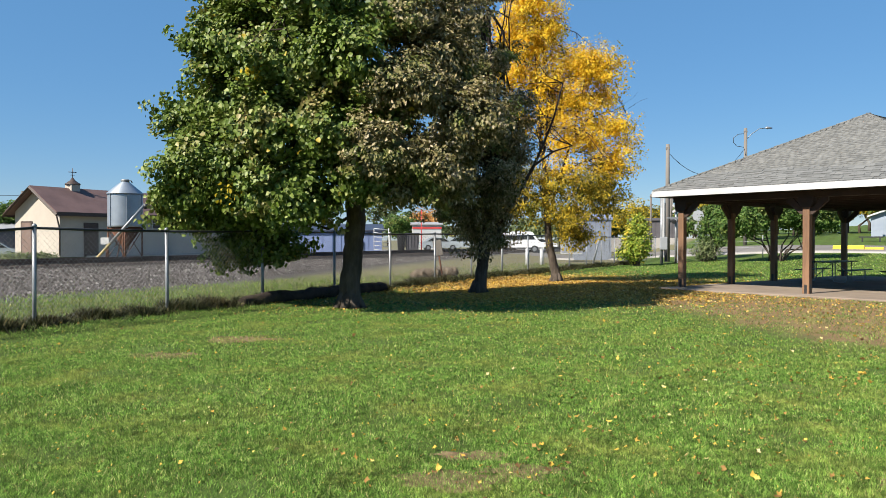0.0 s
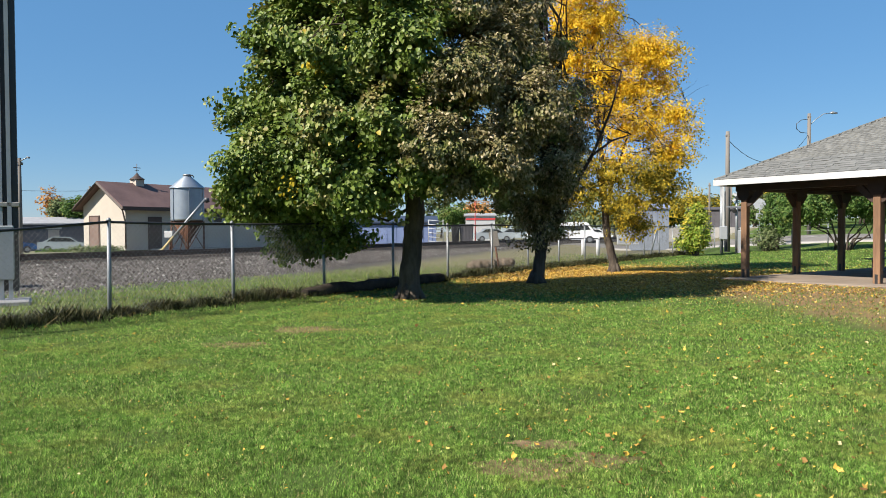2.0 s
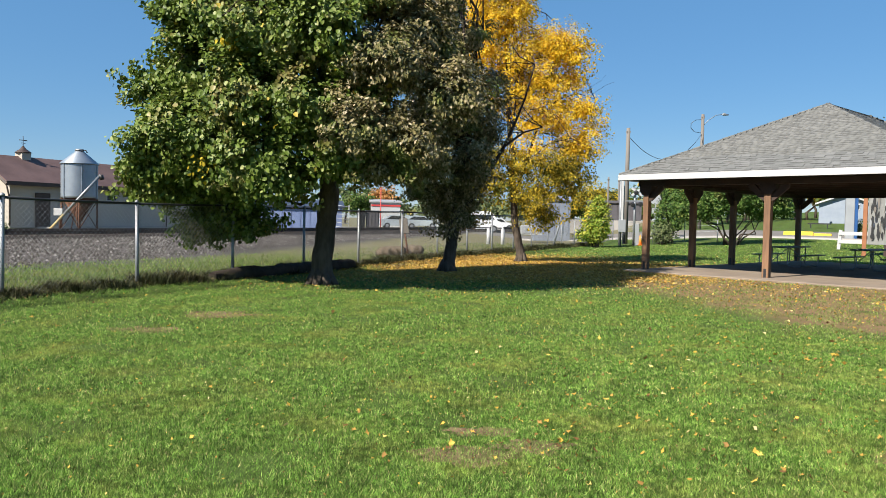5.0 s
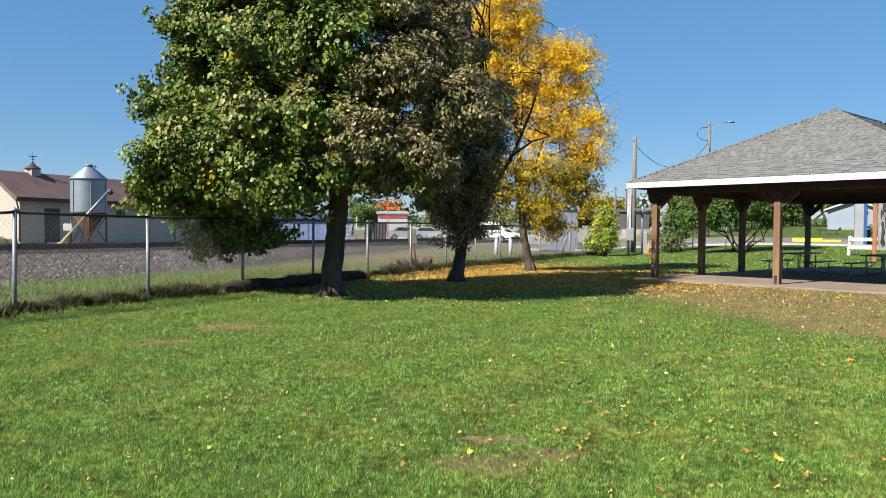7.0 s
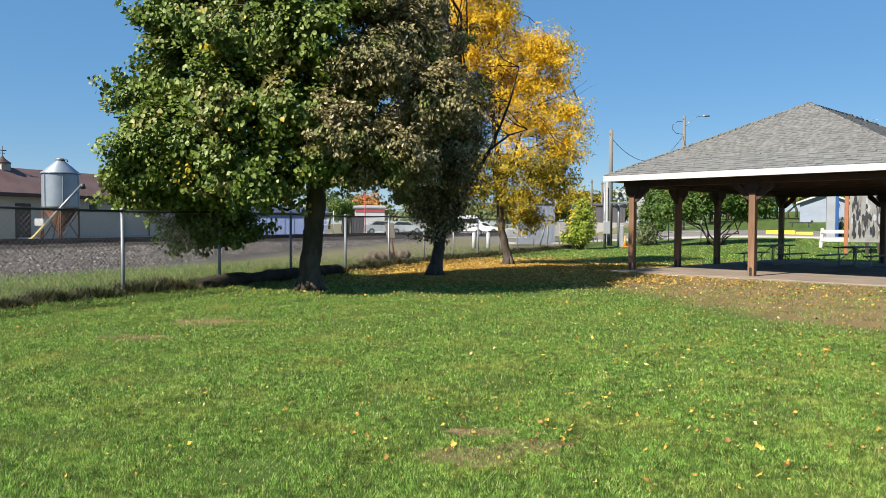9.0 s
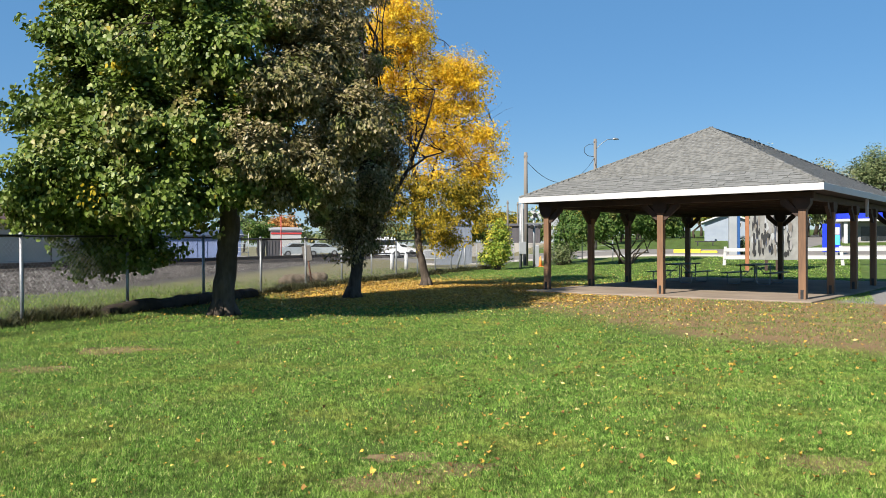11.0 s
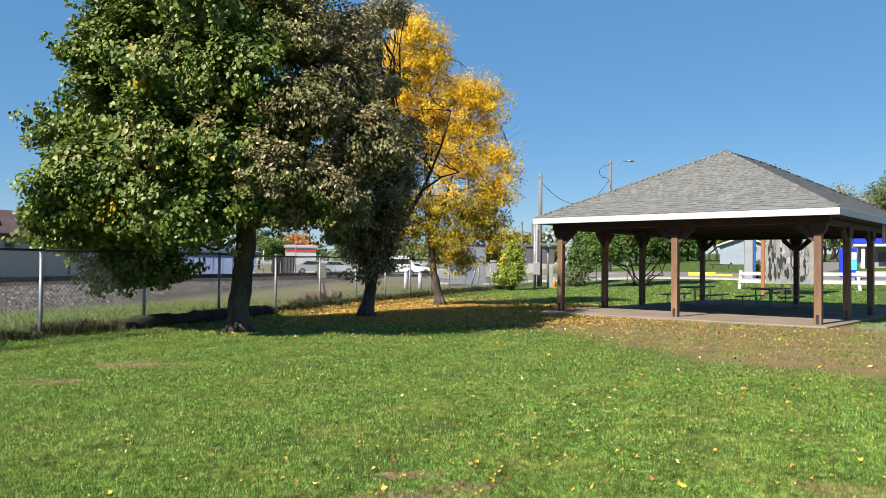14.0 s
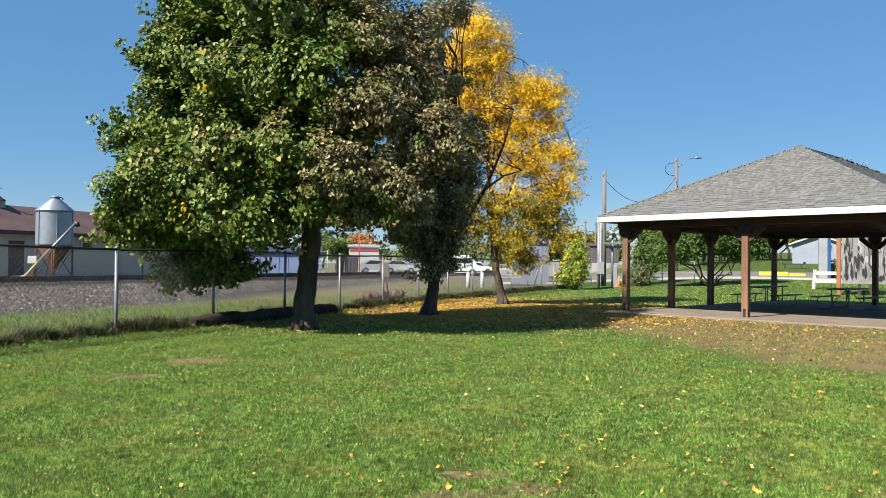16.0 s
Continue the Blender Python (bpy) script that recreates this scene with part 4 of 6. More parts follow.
tree("maple_tree", (0.26, 23.6), [(0, 0, 0, 0.24), (0.06, 0, 0.3, 0.19), (0.16, 0, 1.1, 0.17), (0.2, 0, 2.0, 0.16), (0.4, 0, 3.4, 0.13), (0.4, 0, 5.5, 0.09), (0.3, 0, 8.5, 0.04)], 3,
     [(-0.9, -0.7, 3.3, 1.0, 1.0, 0.8, 1.6), (0.35, -0.5, 3.3, 0.85, 1.0, 0.7, 1.6), (-0.2, -0.3, 4.7, 1.2, 1.3, 0.7, 1.8), (0.75, -0.2, 5.3, 0.8, 1.0, 0.8, 1.4), (-0.5, 0, 6.2, 1.2, 1.4, 0.8, 2.0), (0.35, 0, 7.1, 0.8, 1.2, 0.7, 1.4), (-0.4, 0, 8.2, 1.1, 1.4, 0.8, 1.8), (0.3, 0, 9.2, 0.8, 1.0, 0.8, 1.2), (-0.3, 0, 10.6, 0.9, 1.0, 0.9, 0.8), (0.25, 0.2, 2.1, 0.7, 0.6, 0.5, 0.9), (0.25, 0.1, 1.75, 0.5, 0.4, 0.35, 0.7), (-0.6, 0.1, 2.5, 0.8, 0.7, 0.5, 1.0), (0.9, 0.1, 4.2, 0.6, 0.8, 0.7, 1.0), (-1.0, 0, 5.0, 0.8, 1.0, 0.8, 1.0)],
     M_BROWNLEAF, 3000, 24, (0.14, 0.14, 0.09), 0.09, "dark maple with browning drooping leaves", 40, 12, 4, lump=0.38, share=22, core=0.15,
     great=[([(0.2, 0, 1.75), (0.66, 0.1, 2.15), (1.2, 0.2, 3.0), (1.69, 0.3, 3.85), (1.98, 0.4, 4.5), (2.3, 0.5, 5.3), (2.6, 0.6, 6.4)], 0.085, 0.02), ([(1.69, 0.3, 3.85), (2.3, 0.5, 4.3), (2.9, 0.7, 4.5)], 0.04, 0.015)])
tree("golden_ash_tree", (3.35, 30.0), [(0, 0, 0, 0.22), (-0.05, 0, 0.4, 0.16), (-0.28, 0, 1.4, 0.14), (-0.35, 0, 2.4, 0.13), (-0.4, 0, 4.0, 0.1), (-0.7, 0, 6.0, 0.07), (-0.8, 0, 10.0, 0.03)], 2,
     [(-1.0, 0, 10.6, 0.95, 1.0, 1.1, 2.0), (-1.75, 0, 9.5, 0.7, 0.9, 1.0, 1.4), (-1.6, 0, 8.0, 0.7, 0.9, 0.9, 1.3), (-0.3, 0, 9.8, 0.5, 0.8, 0.7, 0.9), (-1.0, -0.1, 9.0, 0.9, 1.0, 1.0, 2.2), (-0.6, 0, 7.5, 0.9, 1.0, 0.9, 1.8), (1.0, -0.1, 8.3, 0.65, 0.9, 0.75, 1.5), (1.75, 0, 8.1, 0.5, 0.8, 0.7, 1.0), (0.7, 0, 7.0, 0.7, 1.0, 0.8, 1.3), (1.75, 0, 7.1, 0.35, 0.6, 0.4, 0.4), (2.2, 0, 5.9, 0.6, 0.8, 0.5, 0.5), (-0.2, 0.1, 6.6, 0.8, 1.0, 0.9, 1.2), (0.2, 0, 8.3, 0.6, 0.8, 0.7, 0.8), (0.4, 0, 5.6, 0.8, 1.0, 0.8, 1.2), (1.3, 0, 5.4, 0.5, 0.7, 0.4, 0.6),
      (2.0, 0, 4.5, 0.7, 0.9, 0.55, 1.4), (-1.4, 0, 5.9, 0.9, 1.0, 0.9, 0.9), (1.3, 0, 6.3, 0.6, 0.8, 0.6, 0.7), (2.5, 0, 5.2, 0.4, 0.6, 0.5, 0.35), (0.3, -0.3, 4.3, 0.9, 1.0, 0.5, 0.7)],
     M_GOLD, 3100, 19, (0.16, 0.16, 0.13), 0.088, "slender ash with thin golden autumn leaves", 30, 13, 4, 0.2, lump=0.5, share=6, core=0.3, thick=0.45,
     great=[([(-0.35, 0, 2.4), (0.2, -0.2, 4.2), (0.6, -0.2, 5.6), (0.9, -0.2, 7.0), (1.2, -0.1, 8.4)], 0.055, 0.014), ([(0.6, -0.2, 5.6), (1.2, -0.1, 6.2), (2.0, 0, 6.5), (2.7, 0, 6.3)], 0.024, 0.008), ([(0.2, -0.2, 4.2), (1.1, 0, 4.6), (2.2, 0, 4.9), (2.7, 0, 5.6)], 0.024, 0.008), ([(-0.45, 0, 5.0), (-0.3, -0.1, 7.0), (-0.6, 0, 9.4)], 0.04, 0.01)],
     crowns=[(M_OLIVE, [(-0.9, -0.2, 3.0, 1.3, 1.2, 0.8, 2), (0.9, -0.2, 2.9, 1.0, 1.0, 0.6, 1.4), (0.5, -0.3, 2.0, 0.6, 0.7, 0.5, 0.7), (1.4, 0, 3.7, 0.9, 0.9, 0.5, 0.8), (1.0, 0, 1.7, 0.4, 0.4, 0.35, 0.25), (-1.4, -0.2, 4.0, 0.9, 1.0, 0.7, 1.0), (0.2, -0.2, 3.8, 1.0, 1.0, 0.5, 1.2), (1.7, 0, 3.3, 0.7, 0.8, 0.4, 0.9)], 950, 22, (0.15, 0.15, 0.12), 0.095)])

# ---- buildings beyond the railway ----
def face_m(x, y, z, bearing):
    """Pose whose local x runs along the compass bearing (degrees clockwise from +y)."""
    return pose(x, y, z, 0, 0, 90 - bearing)


def barn():
    # local x along the track, local y away from it
    z = 0.58
    b = thing("farm_store", face_m(-24.5, 46.3, z, 25.5), "long cream store building with brown gable roof and cupola", "building")
    L, W, H, R = 17.0, 4.2, 2.8, 1.38
    wall = prism([(0, 0), (W, 0), (W, H), (W / 2, H + R), (0, H)], 0, L)
    bmesh.ops.transform(wall, matrix=Matrix(((0, 1, 0, 0), (1, 0, 0, 0), (0, 0, 1, 0), (0, 0, 0, 1))), verts=wall.verts)
    part("wall", wall, M_CREAM, b, "cream painted siding wall")
    th = 0.16
    for s in (-1, 1):
        o = 0.4
        y_e, y_r = W / 2 + s * (W / 2 + o), W / 2
        z_e = H - o * R / (W / 2)
        bm = bmesh.new()
        pr = [(y_e, z_e), (y_r, H + R), (y_r, H + R + th), (y_e, z_e + th)]
        a = [bm.verts.new((-0.5, p[0], p[1] + 0.02)) for p in pr]
        c = [bm.verts.new((L + 0.5, p[0], p[1] + 0.02)) for p in pr]
        for i in range(4):
            bm.faces.new((a[i], a[(i + 1) % 4], c[(i + 1) % 4], c[i]))
        bm.faces.new(a)
        bm.faces.new(c[::-1])
        part("roof", bm, M_BROWNROOF, b, "brown shingled roof slope")
        part("fascia", box(-0.5, L + 0.5, y_e - 0.03, y_e + 0.03, z_e - 0.06, z_e + 0.16), M_DARKTRIM, b)
    for s in (-1, 1):
        part("barge_board", tube([(-0.52, W / 2 + s * (W / 2 + 0.42), H - 0.28), (-0.52, W / 2, H + R + 0.06)], 0.09, 4), M_DARKTRIM, b)
    part("door", box(-0.06, 0.0, 2.6, 3.5, 0, 2.1, 0.01), M_DOORBROWN, b, "brown gable-end door")
    part("door_trim", box(-0.04, 0.0, 2.5, 3.6, 0, 2.2, 0.01), M_DARKTRIM, b)
    part("door", box(1.65, 2.7, -0.06, 0.0, 0, 2.1, 0.01), M_DARKTRIM, b, "dark brown side door")
    w = part("window", box(7.0, 7.9, -0.05, 0.0, 1.75, 2.55, 0.01), M_WHITE, b, "small white framed window")
    part("pane", box(7.07, 7.83, -0.062, -0.052, 1.82, 2.13), M_GLASS, w)
    part("pane", box(7.07, 7.83, -0.062, -0.052, 2.17, 2.48), M_GLASS, w)
    part("vent", box(3.9, 4.1, -0.08, 0.0, 2.35, 2.5, 0.02), M_DARKTRIM, b)
    part("drain_pipe", tube([(-0.5, -0.4, 2.45), (-0.05, -0.06, 1.7), (-0.05, -0.06, 0.1)], 0.05, 8), M_DARKTRIM, b)
    cx = 2.5
    cu = part("cupola", box(cx - 0.32, cx + 0.32, W / 2 - 0.32, W / 2 + 0.32, H + R - 0.2, H + R + 0.42, 0.01), M_CREAM, b, "cream louvred cupola")
    part("cupola_roof", tube([(cx, W / 2, H + R + 0.42), (cx, W / 2, H + R + 0.46), (cx, W / 2, H + R + 0.66), (cx, W / 2, H + R + 0.86)], [0.5, 0.46, 0.18, 0.04], 8), M_DARKTRIM, cu)
    part("weathervane", bm_tube(bm_tube(tube([(cx, W / 2, H + R + 0.8), (cx, W / 2, H + R + 1.45)], 0.02, 6), [(cx - 0.28, W / 2, H + R + 1.2), (cx + 0.28, W / 2, H + R + 1.2)], 0.025, 6), [(cx - 0.16, W / 2, H + R + 1.02), (cx + 0.16, W / 2, H + R + 1.02)], 0.016, 6), M_DARKTRIM, cu)
    for i in range(2):
        x = 12 + i * 3.0
        part("post", tube([(x, -0.5, 0), (x, -0.5, 1.9)], 0.05, 8), M_DARKTRIM, b)
    part("step", box(1.8, 16.5, -1.2, -0.02, -0.3, 0.06, 0.02), M_PALECONC, b, "pale concrete apron")


barn()


def silo():
    s = thing("feed_bin", pose(-19.6, 44.25, 0.5), "galvanised hopper-bottom feed bin on rusty legs", "silo")
    bm = bmesh.new()
    r = 0.95
    pts, rad = [], []
    for i, zz in enumerate(np.linspace(1.85, 3.75, 20)):
        pts.append((0, 0, zz))
        rad.append(r + (0.008 if i % 2 else -0.004))
    bm_tube(bm, pts, rad, 32)
    part("shell", bm, M_SILO, s)
    for i in range(6):
        a = i * math.tau / 6
        part("stiffener", tube([(math.cos(a) * 0.965, math.sin(a) * 0.965, 1.8), (math.cos(a) * 0.965, math.sin(a) * 0.965, 3.72)], 0.03, 4), M_SILO, s)
    part("roof", tube([(0, 0, 3.72), (0, 0, 3.78), (0, 0, 4.42), (0, 0, 4.5)], [1.02, 1.0, 0.25, 0.2], 32), M_SILO, s, "conical galvanised lid")
    part("cap", tube([(0, 0, 4.48), (0, 0, 4.58)], [0.26, 0.2], 16), M_STEEL, s)
    part("cap_handle", tube([(0.1, 0, 4.56), (0.35, 0, 4.5), (0.42, 0, 4.38)], 0.03, 6), M_BLACK, s)
    part("hopper", tube([(0, 0, 1.88), (0, 0, 0.75), (0, 0, 0.55)], [0.93, 0.2, 0.16], 24), M_RUST, s, "rusty orange hopper cone")
    for i in range(4):
        a = i * math.tau / 4 + 0.4
        c, d = math.cos(a) * 0.9, math.sin(a) * 0.9
        part("leg", tube([(c, d, -0.1), (c, d, 1.9)], 0.05, 6), M_RUST, s)
        a2 = a + math.tau / 4
        part("brace", tube([(c, d, 0.15), (math.cos(a2) * 0.9, math.sin(a2) * 0.9, 1.7)], 0.025, 5), M_RUST, s)
        part("brace", tube([(c, d, 1.7), (math.cos(a2) * 0.9, math.sin(a2) * 0.9, 0.15)], 0.025, 5), M_RUST, s)
    g = thing("grain_auger", pose(0, 0, 0), "slanting steel grain auger with yellow foot", "auger")
    a, b = Vector((-20.2, 41.8, 0.5)), Vector((-17.85, 42.83, 3.6))
    part("foot_tube", tube([a, a.lerp(b, 0.3)], 0.07, 12), M_FADED, g, "faded yellow lower tube")
    part("upper_tube", tube([a.lerp(b, 0.3), b], 0.075, 12), M_STEEL, g)
    part("spout", tube([b, b + Vector((0.05, 0.05, -0.25))], 0.12, 10), M_BLACK, g)
    for k in (-0.3, 0.3):
        part("leg", tube([a.lerp(b, 0.55), (-19.0 + k, 42.2 - k, gz(-19, 42.2))], 0.03, 6), M_RUST, g)
    bx = thing("motor_box", pose(-20.3, 43.4, 0.5), "white metal box on a stand by the bin", "box")
    part("case", box(-0.25, 0.25, -0.2, 0.2, 0.85, 1.25, 0.03), M_WHITE, bx)
    part("stand", tube([(0, 0, -0.05), (0, 0, 0.86)], 0.05, 6), M_RUST, bx)


silo()


def shed(name, x, y, z, bearing, L, W, H, wall, roof, label, rise=0.25, over=0.15, lap=0):
    b = thing(name, face_m(x, y, z, bearing), label, "building")
    part("wall", box(0, L, 0, W, -0.6, H), wall, b)
    pr = [(-over, H), (W + over, H), (W + over, H + 0.12), (W / 2, H + 0.12 + rise), (-over, H + 0.12)]
    bm = prism(pr, -over, L + over)
    bmesh.ops.transform(bm, matrix=Matrix(((0, 1, 0, 0), (1, 0, 0, 0), (0, 0, 1, 0), (0, 0, 0, 1))), verts=bm.verts)
    part("roof", bm, roof, b)
    for i in range(lap):
        xx = (i + 0.5) * L / lap
        part("batten", box(xx - 0.02, xx + 0.02, -0.03, 0.0, 0, H - 0.02), wall, b)
    return b


blue = shed("blue_building", -15.2, 60.2, 0.45, 81, 8.6, 5.0, 1.85, M_BLUEWALL, M_NAVY, "long low pale blue building beside the railway", 0.5, 0.2, 12)
part("downpipe", box(7.0, 7.14, -0.1, -0.02, 0.1, 1.1, 0.02), M_WHITE, blue)


def gate():
    g = thing("pipe_gate", face_m(-7.25, 60.9, 0.6, 81), "white tubular steel gate", "gate")
    for x in (0, 1.15):
        part("upright", tube([(x, 0, 0.0), (x, 0, 1.95)], 0.035, 6), M_WHITE, g)
    for i in range(6):
        z = 0.15 + i * 0.33
        part("bar", tube([(0.02, 0, z + 0.12), (1.13, 0, z)], 0.03, 6), M_WHITE, g)


gate()
def waste_container(x, y, w, h, paint, label):
    t = thing("waste_container", face_m(x, y, 0.6, 84), label, "container", "containers by the gate")
    part("body", prism([(0, 0.12), (w, 0.12), (w + 0.08, h), (-0.08, h)], 0, 1.1), paint, t)
    part("lid", box(-0.1, w + 0.1, -0.04, 1.15, h + 0.003, h + 0.07, 0.02), M_BLACK, t)
    for i in range(4):
        part("rib", box(0.08 + i * (w - 0.2) / 3, 0.14 + i * (w - 0.2) / 3, -0.05, -0.004, 0.2, h - 0.08, 0.008), paint, t)
    part("skid", box(0.02, w - 0.02, 0.05, 1.05, 0, 0.118), M_BLACK, t)


waste_container(-5.45, 61.9, 0.5, 1.45, M_BLACK, "narrow black steel waste container")
waste_container(-4.8, 62.1, 0.95, 1.5, M_SLATE, "ribbed dark grey steel waste container")

metal = shed("metal_shed", 8.6, 62.5, 0.62, 96, 2.9, 4, 2.6, M_SHEDWALL, M_SHEDWALL, "blue-grey ribbed metal shed", 0.4, 0.12, 8)
for x0, x1, h in ((-0.25, 0.85, 0.72), (0.9, 1.35, 0.62)):
    c = thing("utility_cabinet", face_m(7.3, 58.6, 0.55, 96) @ pose(x0, 0, 0), "low white metal railway equipment cabinet", "cabinet", "white cabinets by the shed")
    part("body", box(0, x1 - x0, 0, 0.9, 0, h, 0.02), M_WHITE, c)
    part("door", box(0.06, x1 - x0 - 0.06, -0.025, -0.002, 0.1, h - 0.08, 0.01), M_METALWALL, c)
grey = shed("grey_warehouse", 18.6, 88.6, 1.3, 103, 6.0, 8, 2.5, M_SLATE, M_SLATE, "dark grey warehouse beyond the street", 0.3, 0.2, 10)
part("plinth", box(-2.5, 7, -0.5, -0.02, -1.0, 0.55), M_PALECONC, grey)
for x, y in ((3.87, 50.2), (4.78, 50.1)):
    b = thing("marker_post", pose(x, y, gz(x, y)), "white plastic utility marker post", "post", "white marker posts")
    part("pipe", tube([(0, 0, -0.2), (0, 0, 1.0)], 0.12, 12), M_WHITE, b)
    part("cap", tube([(0, 0, 1.0), (0, 0, 1.06)], [0.125, 0.06], 12), M_WHITE, b)

# far left: navy building, cars, poles
navy = shed("navy_building", -51.2, 68.7, 0.45, 58, 10.5, 8, 2.1, M_NAVY, M_GREYROOF, "low navy metal building with grey roof", 0.7, 0.3, 0)
part("entrance", box(6.2, 7.2, -0.08, 0.0, 0, 1.6, 0.01), M_GREY, navy, "pale grey entrance door")
part("sign_board", box(6.0, 7.4, -0.14, -0.09, 1.65, 1.95, 0.01), M_WHITE, navy, "small white sign board")


def car(x, y, bearing, paint, label):
    c = thing("parked_car", face_m(x, y, gz(x, y), bearing), label, "car", "parked cars by the navy building")
    prof = [(-2.1, 0.3), (2.1, 0.3), (2.15, 0.62), (1.95, 0.82), (1.1, 0.95), (0.5, 1.38), (-0.9, 1.42), (-1.6, 1.0), (-2.1, 0.92)]
    part("body", prism(prof, -0.82, 0.82), paint, c)
    part("bumper", box(2.1, 2.2, -0.78, 0.78, 0.3, 0.52, 0.02), M_BLACK, c)
    part("side_glass", prism([(0.95, 0.97), (0.42, 1.31), (-0.85, 1.35), (-1.35, 1.0)], -0.835, 0.835), M_GLASS, c)
    for wx in (-1.3, 1.35):
        for s in (-1, 1):
            w = part("wheel", tube([(wx, s * 0.68, 0.31), (wx, s * 0.86, 0.31)], 0.31, 18), M_BLACK, c)
            part("rim", tube([(wx, s * 0.85, 0.31), (wx, s * 0.875, 0.31)], 0.18, 12), M_STEEL, w)


M_CARSILVER = surface("silver_paint", (0.45, 0.5, 0.52), (0.55, 0.6, 0.62), 0.25, 0.5)
M_CARBLUE = surface("blue_paint", (0.03, 0.09, 0.25), (0.05, 0.13, 0.33), 0.25, 0.3)
M_CARWHITE = surface("white_car_paint", (0.7, 0.7, 0.7), (0.8, 0.8, 0.8), 0.25)
car(-40.6, 66.0, 62, M_CARSILVER, "silver parked saloon car")
car(-44.3, 63.5, 40, M_CARBLUE, "blue parked hatchback car")
car(-47.0, 61.5, 20, M_CARWHITE, "white parked car behind the pole")
def van(x, y, bearing, paint, label):
    c = thing("parked_van", face_m(x, y, gz(x, y), bearing), label, "van", "parked vans beyond the railway")
    part("body", prism([(-2.5, 0.35), (2.5, 0.35), (2.55, 0.95), (2.0, 1.15), (1.45, 1.95), (1.2, 2.05), (-2.4, 2.05), (-2.52, 1.8)], -0.95, 0.95), paint, c)
    part("side_glass", prism([(1.7, 1.28), (1.4, 1.68), (-1.2, 1.7), (-1.2, 1.28)], -0.962, 0.962), M_GLASS, c)
    part("sill", box(-2.4, 2.4, -0.965, 0.965, 0.4, 0.52), M_BLACK, c)
    for wx in (-1.6, 1.6):
        for s2 in (-1, 1):
            w = part("wheel", tube([(wx, s2 * 0.8, 0.36), (wx, s2 * 0.98, 0.36)], 0.36, 18), M_BLACK, c)
            part("rim", tube([(wx, s2 * 0.97, 0.36), (wx, s2 * 0.995, 0.36)], 0.2, 12), M_STEEL, w)


for x, y, b, p in ((-2.9, 84.0, 80, M_CARSILVER), (-0.4, 90.0, 95, M_CARSILVER), (9.0, 96.0, 85, M_CARWHITE), (-4.5, 97, 70, M_RED)):
    car(x, y, b, p, "parked vehicle far beyond the railway")
van(5.0, 76.0, 92, M_CARWHITE, "white parked van beyond the railway")
kiosk = shed("roadside_store", -6.3, 92.0, 0.8, 84, 3.4, 5, 2.6, M_WHITE, M_GREYROOF, "low white roadside store with a red band", 0.3, 0.2, 0)
part("band", box(-0.05, 3.45, -0.06, -0.004, 2.15, 2.35), M_RED, kiosk, "red painted band")
mast = thing("red_mast", pose(-4.6, 80, gz(-4.6, 80)), "thin red steel mast", "mast")
part("shaft", tube([(0, 0, -0.3), (0, 0, 4.2)], [0.06, 0.04], 8), M_RED, mast)

# wooden utility and lamp poles
def utility_pole(x, y, h, r, label, lean=0.0, arm=0.0):
    p = thing("utility_pole", pose(x, y, gz(x, y), 0, lean), label, "pole")
    part("shaft", tube([(0, 0, -0.5), (0, 0, h * 0.5), (0, 0, h)], [r, r * 0.9, r * 0.75], 12), M_GREYPOLE, p)
    part("crossarm", box(-0.12, 0.12, -0.12, 0.12, h - 0.35, h - 0.22), M_GREYPOLE, p)
    if arm:
        k = arm / 1.6
        part("lamp_arm", tube([(0, 0, h - 1.0 * k), (arm * 0.3, 0, h - 0.5 * k), (arm * 0.7, 0, h - 0.05), (arm, 0, h)], 0.03, 8), M_STEEL, p)
        part("lamp_head", tube([(arm, 0, h + 0.02), (arm + 0.2 * k, 0, h + 0.03), (arm + 0.6 * k, 0, h)], [0.04, 0.1 * k + 0.02, 0.05], 10), M_STEEL, p)
        if arm > 1:
            part("loop", tube([(-0.05, 0, h - 1.6), (-0.7, 0, h - 1.5), (-1.0, 0, h - 1.2), (-1.0, 0, h - 0.8), (-0.6, 0, h - 0.5), (0, 0, h - 0.45)], 0.025, 6), M_BLACK, p)
    return p


utility_pole(13.65, 53.5, 8.0, 0.17, "weathered grey wooden utility pole by the crossing")
utility_pole(23.35, 66.0, 9.8, 0.17, "wooden pole with a street lamp arm", 0, 1.6)
utility_pole(-31.8, 55.0, 5.0, 0.1, "thin wooden pole beside the navy building")
utility_pole(-25.5, 37.55, 4.9, 0.11, "thin wooden pole with a small lamp", 0, 0.4)
for x, y, h in ((24.0, 92.0, 6.5), (26.3, 100, 7.0), (19.8, 84.0, 6.0), (22.5, 90.0, 6.0)):
    utility_pole(x, y, h, 0.12, "distant wooden utility pole")


def cable(name, a, b, sag, r=0.02):
    a, b = Vector(a), Vector(b)
    pts = []
    for i in range(15):
        t = i / 14
        p = a.lerp(b, t)
        p.z -= sag * 4 * t * (1 - t)
        pts.append(p)
    solid(name, tube(pts, r, 5), M_BLACK, "thin black overhead cable between poles", "cable")


cable("overhead_cable", (13.65, 53.5, 7.6), (23.3, 66, 9.3), 1.9)
cable("overhead_cable", (-31.8, 55, 4.8), (-48, 46, 5.8), 0.4, 0.015)


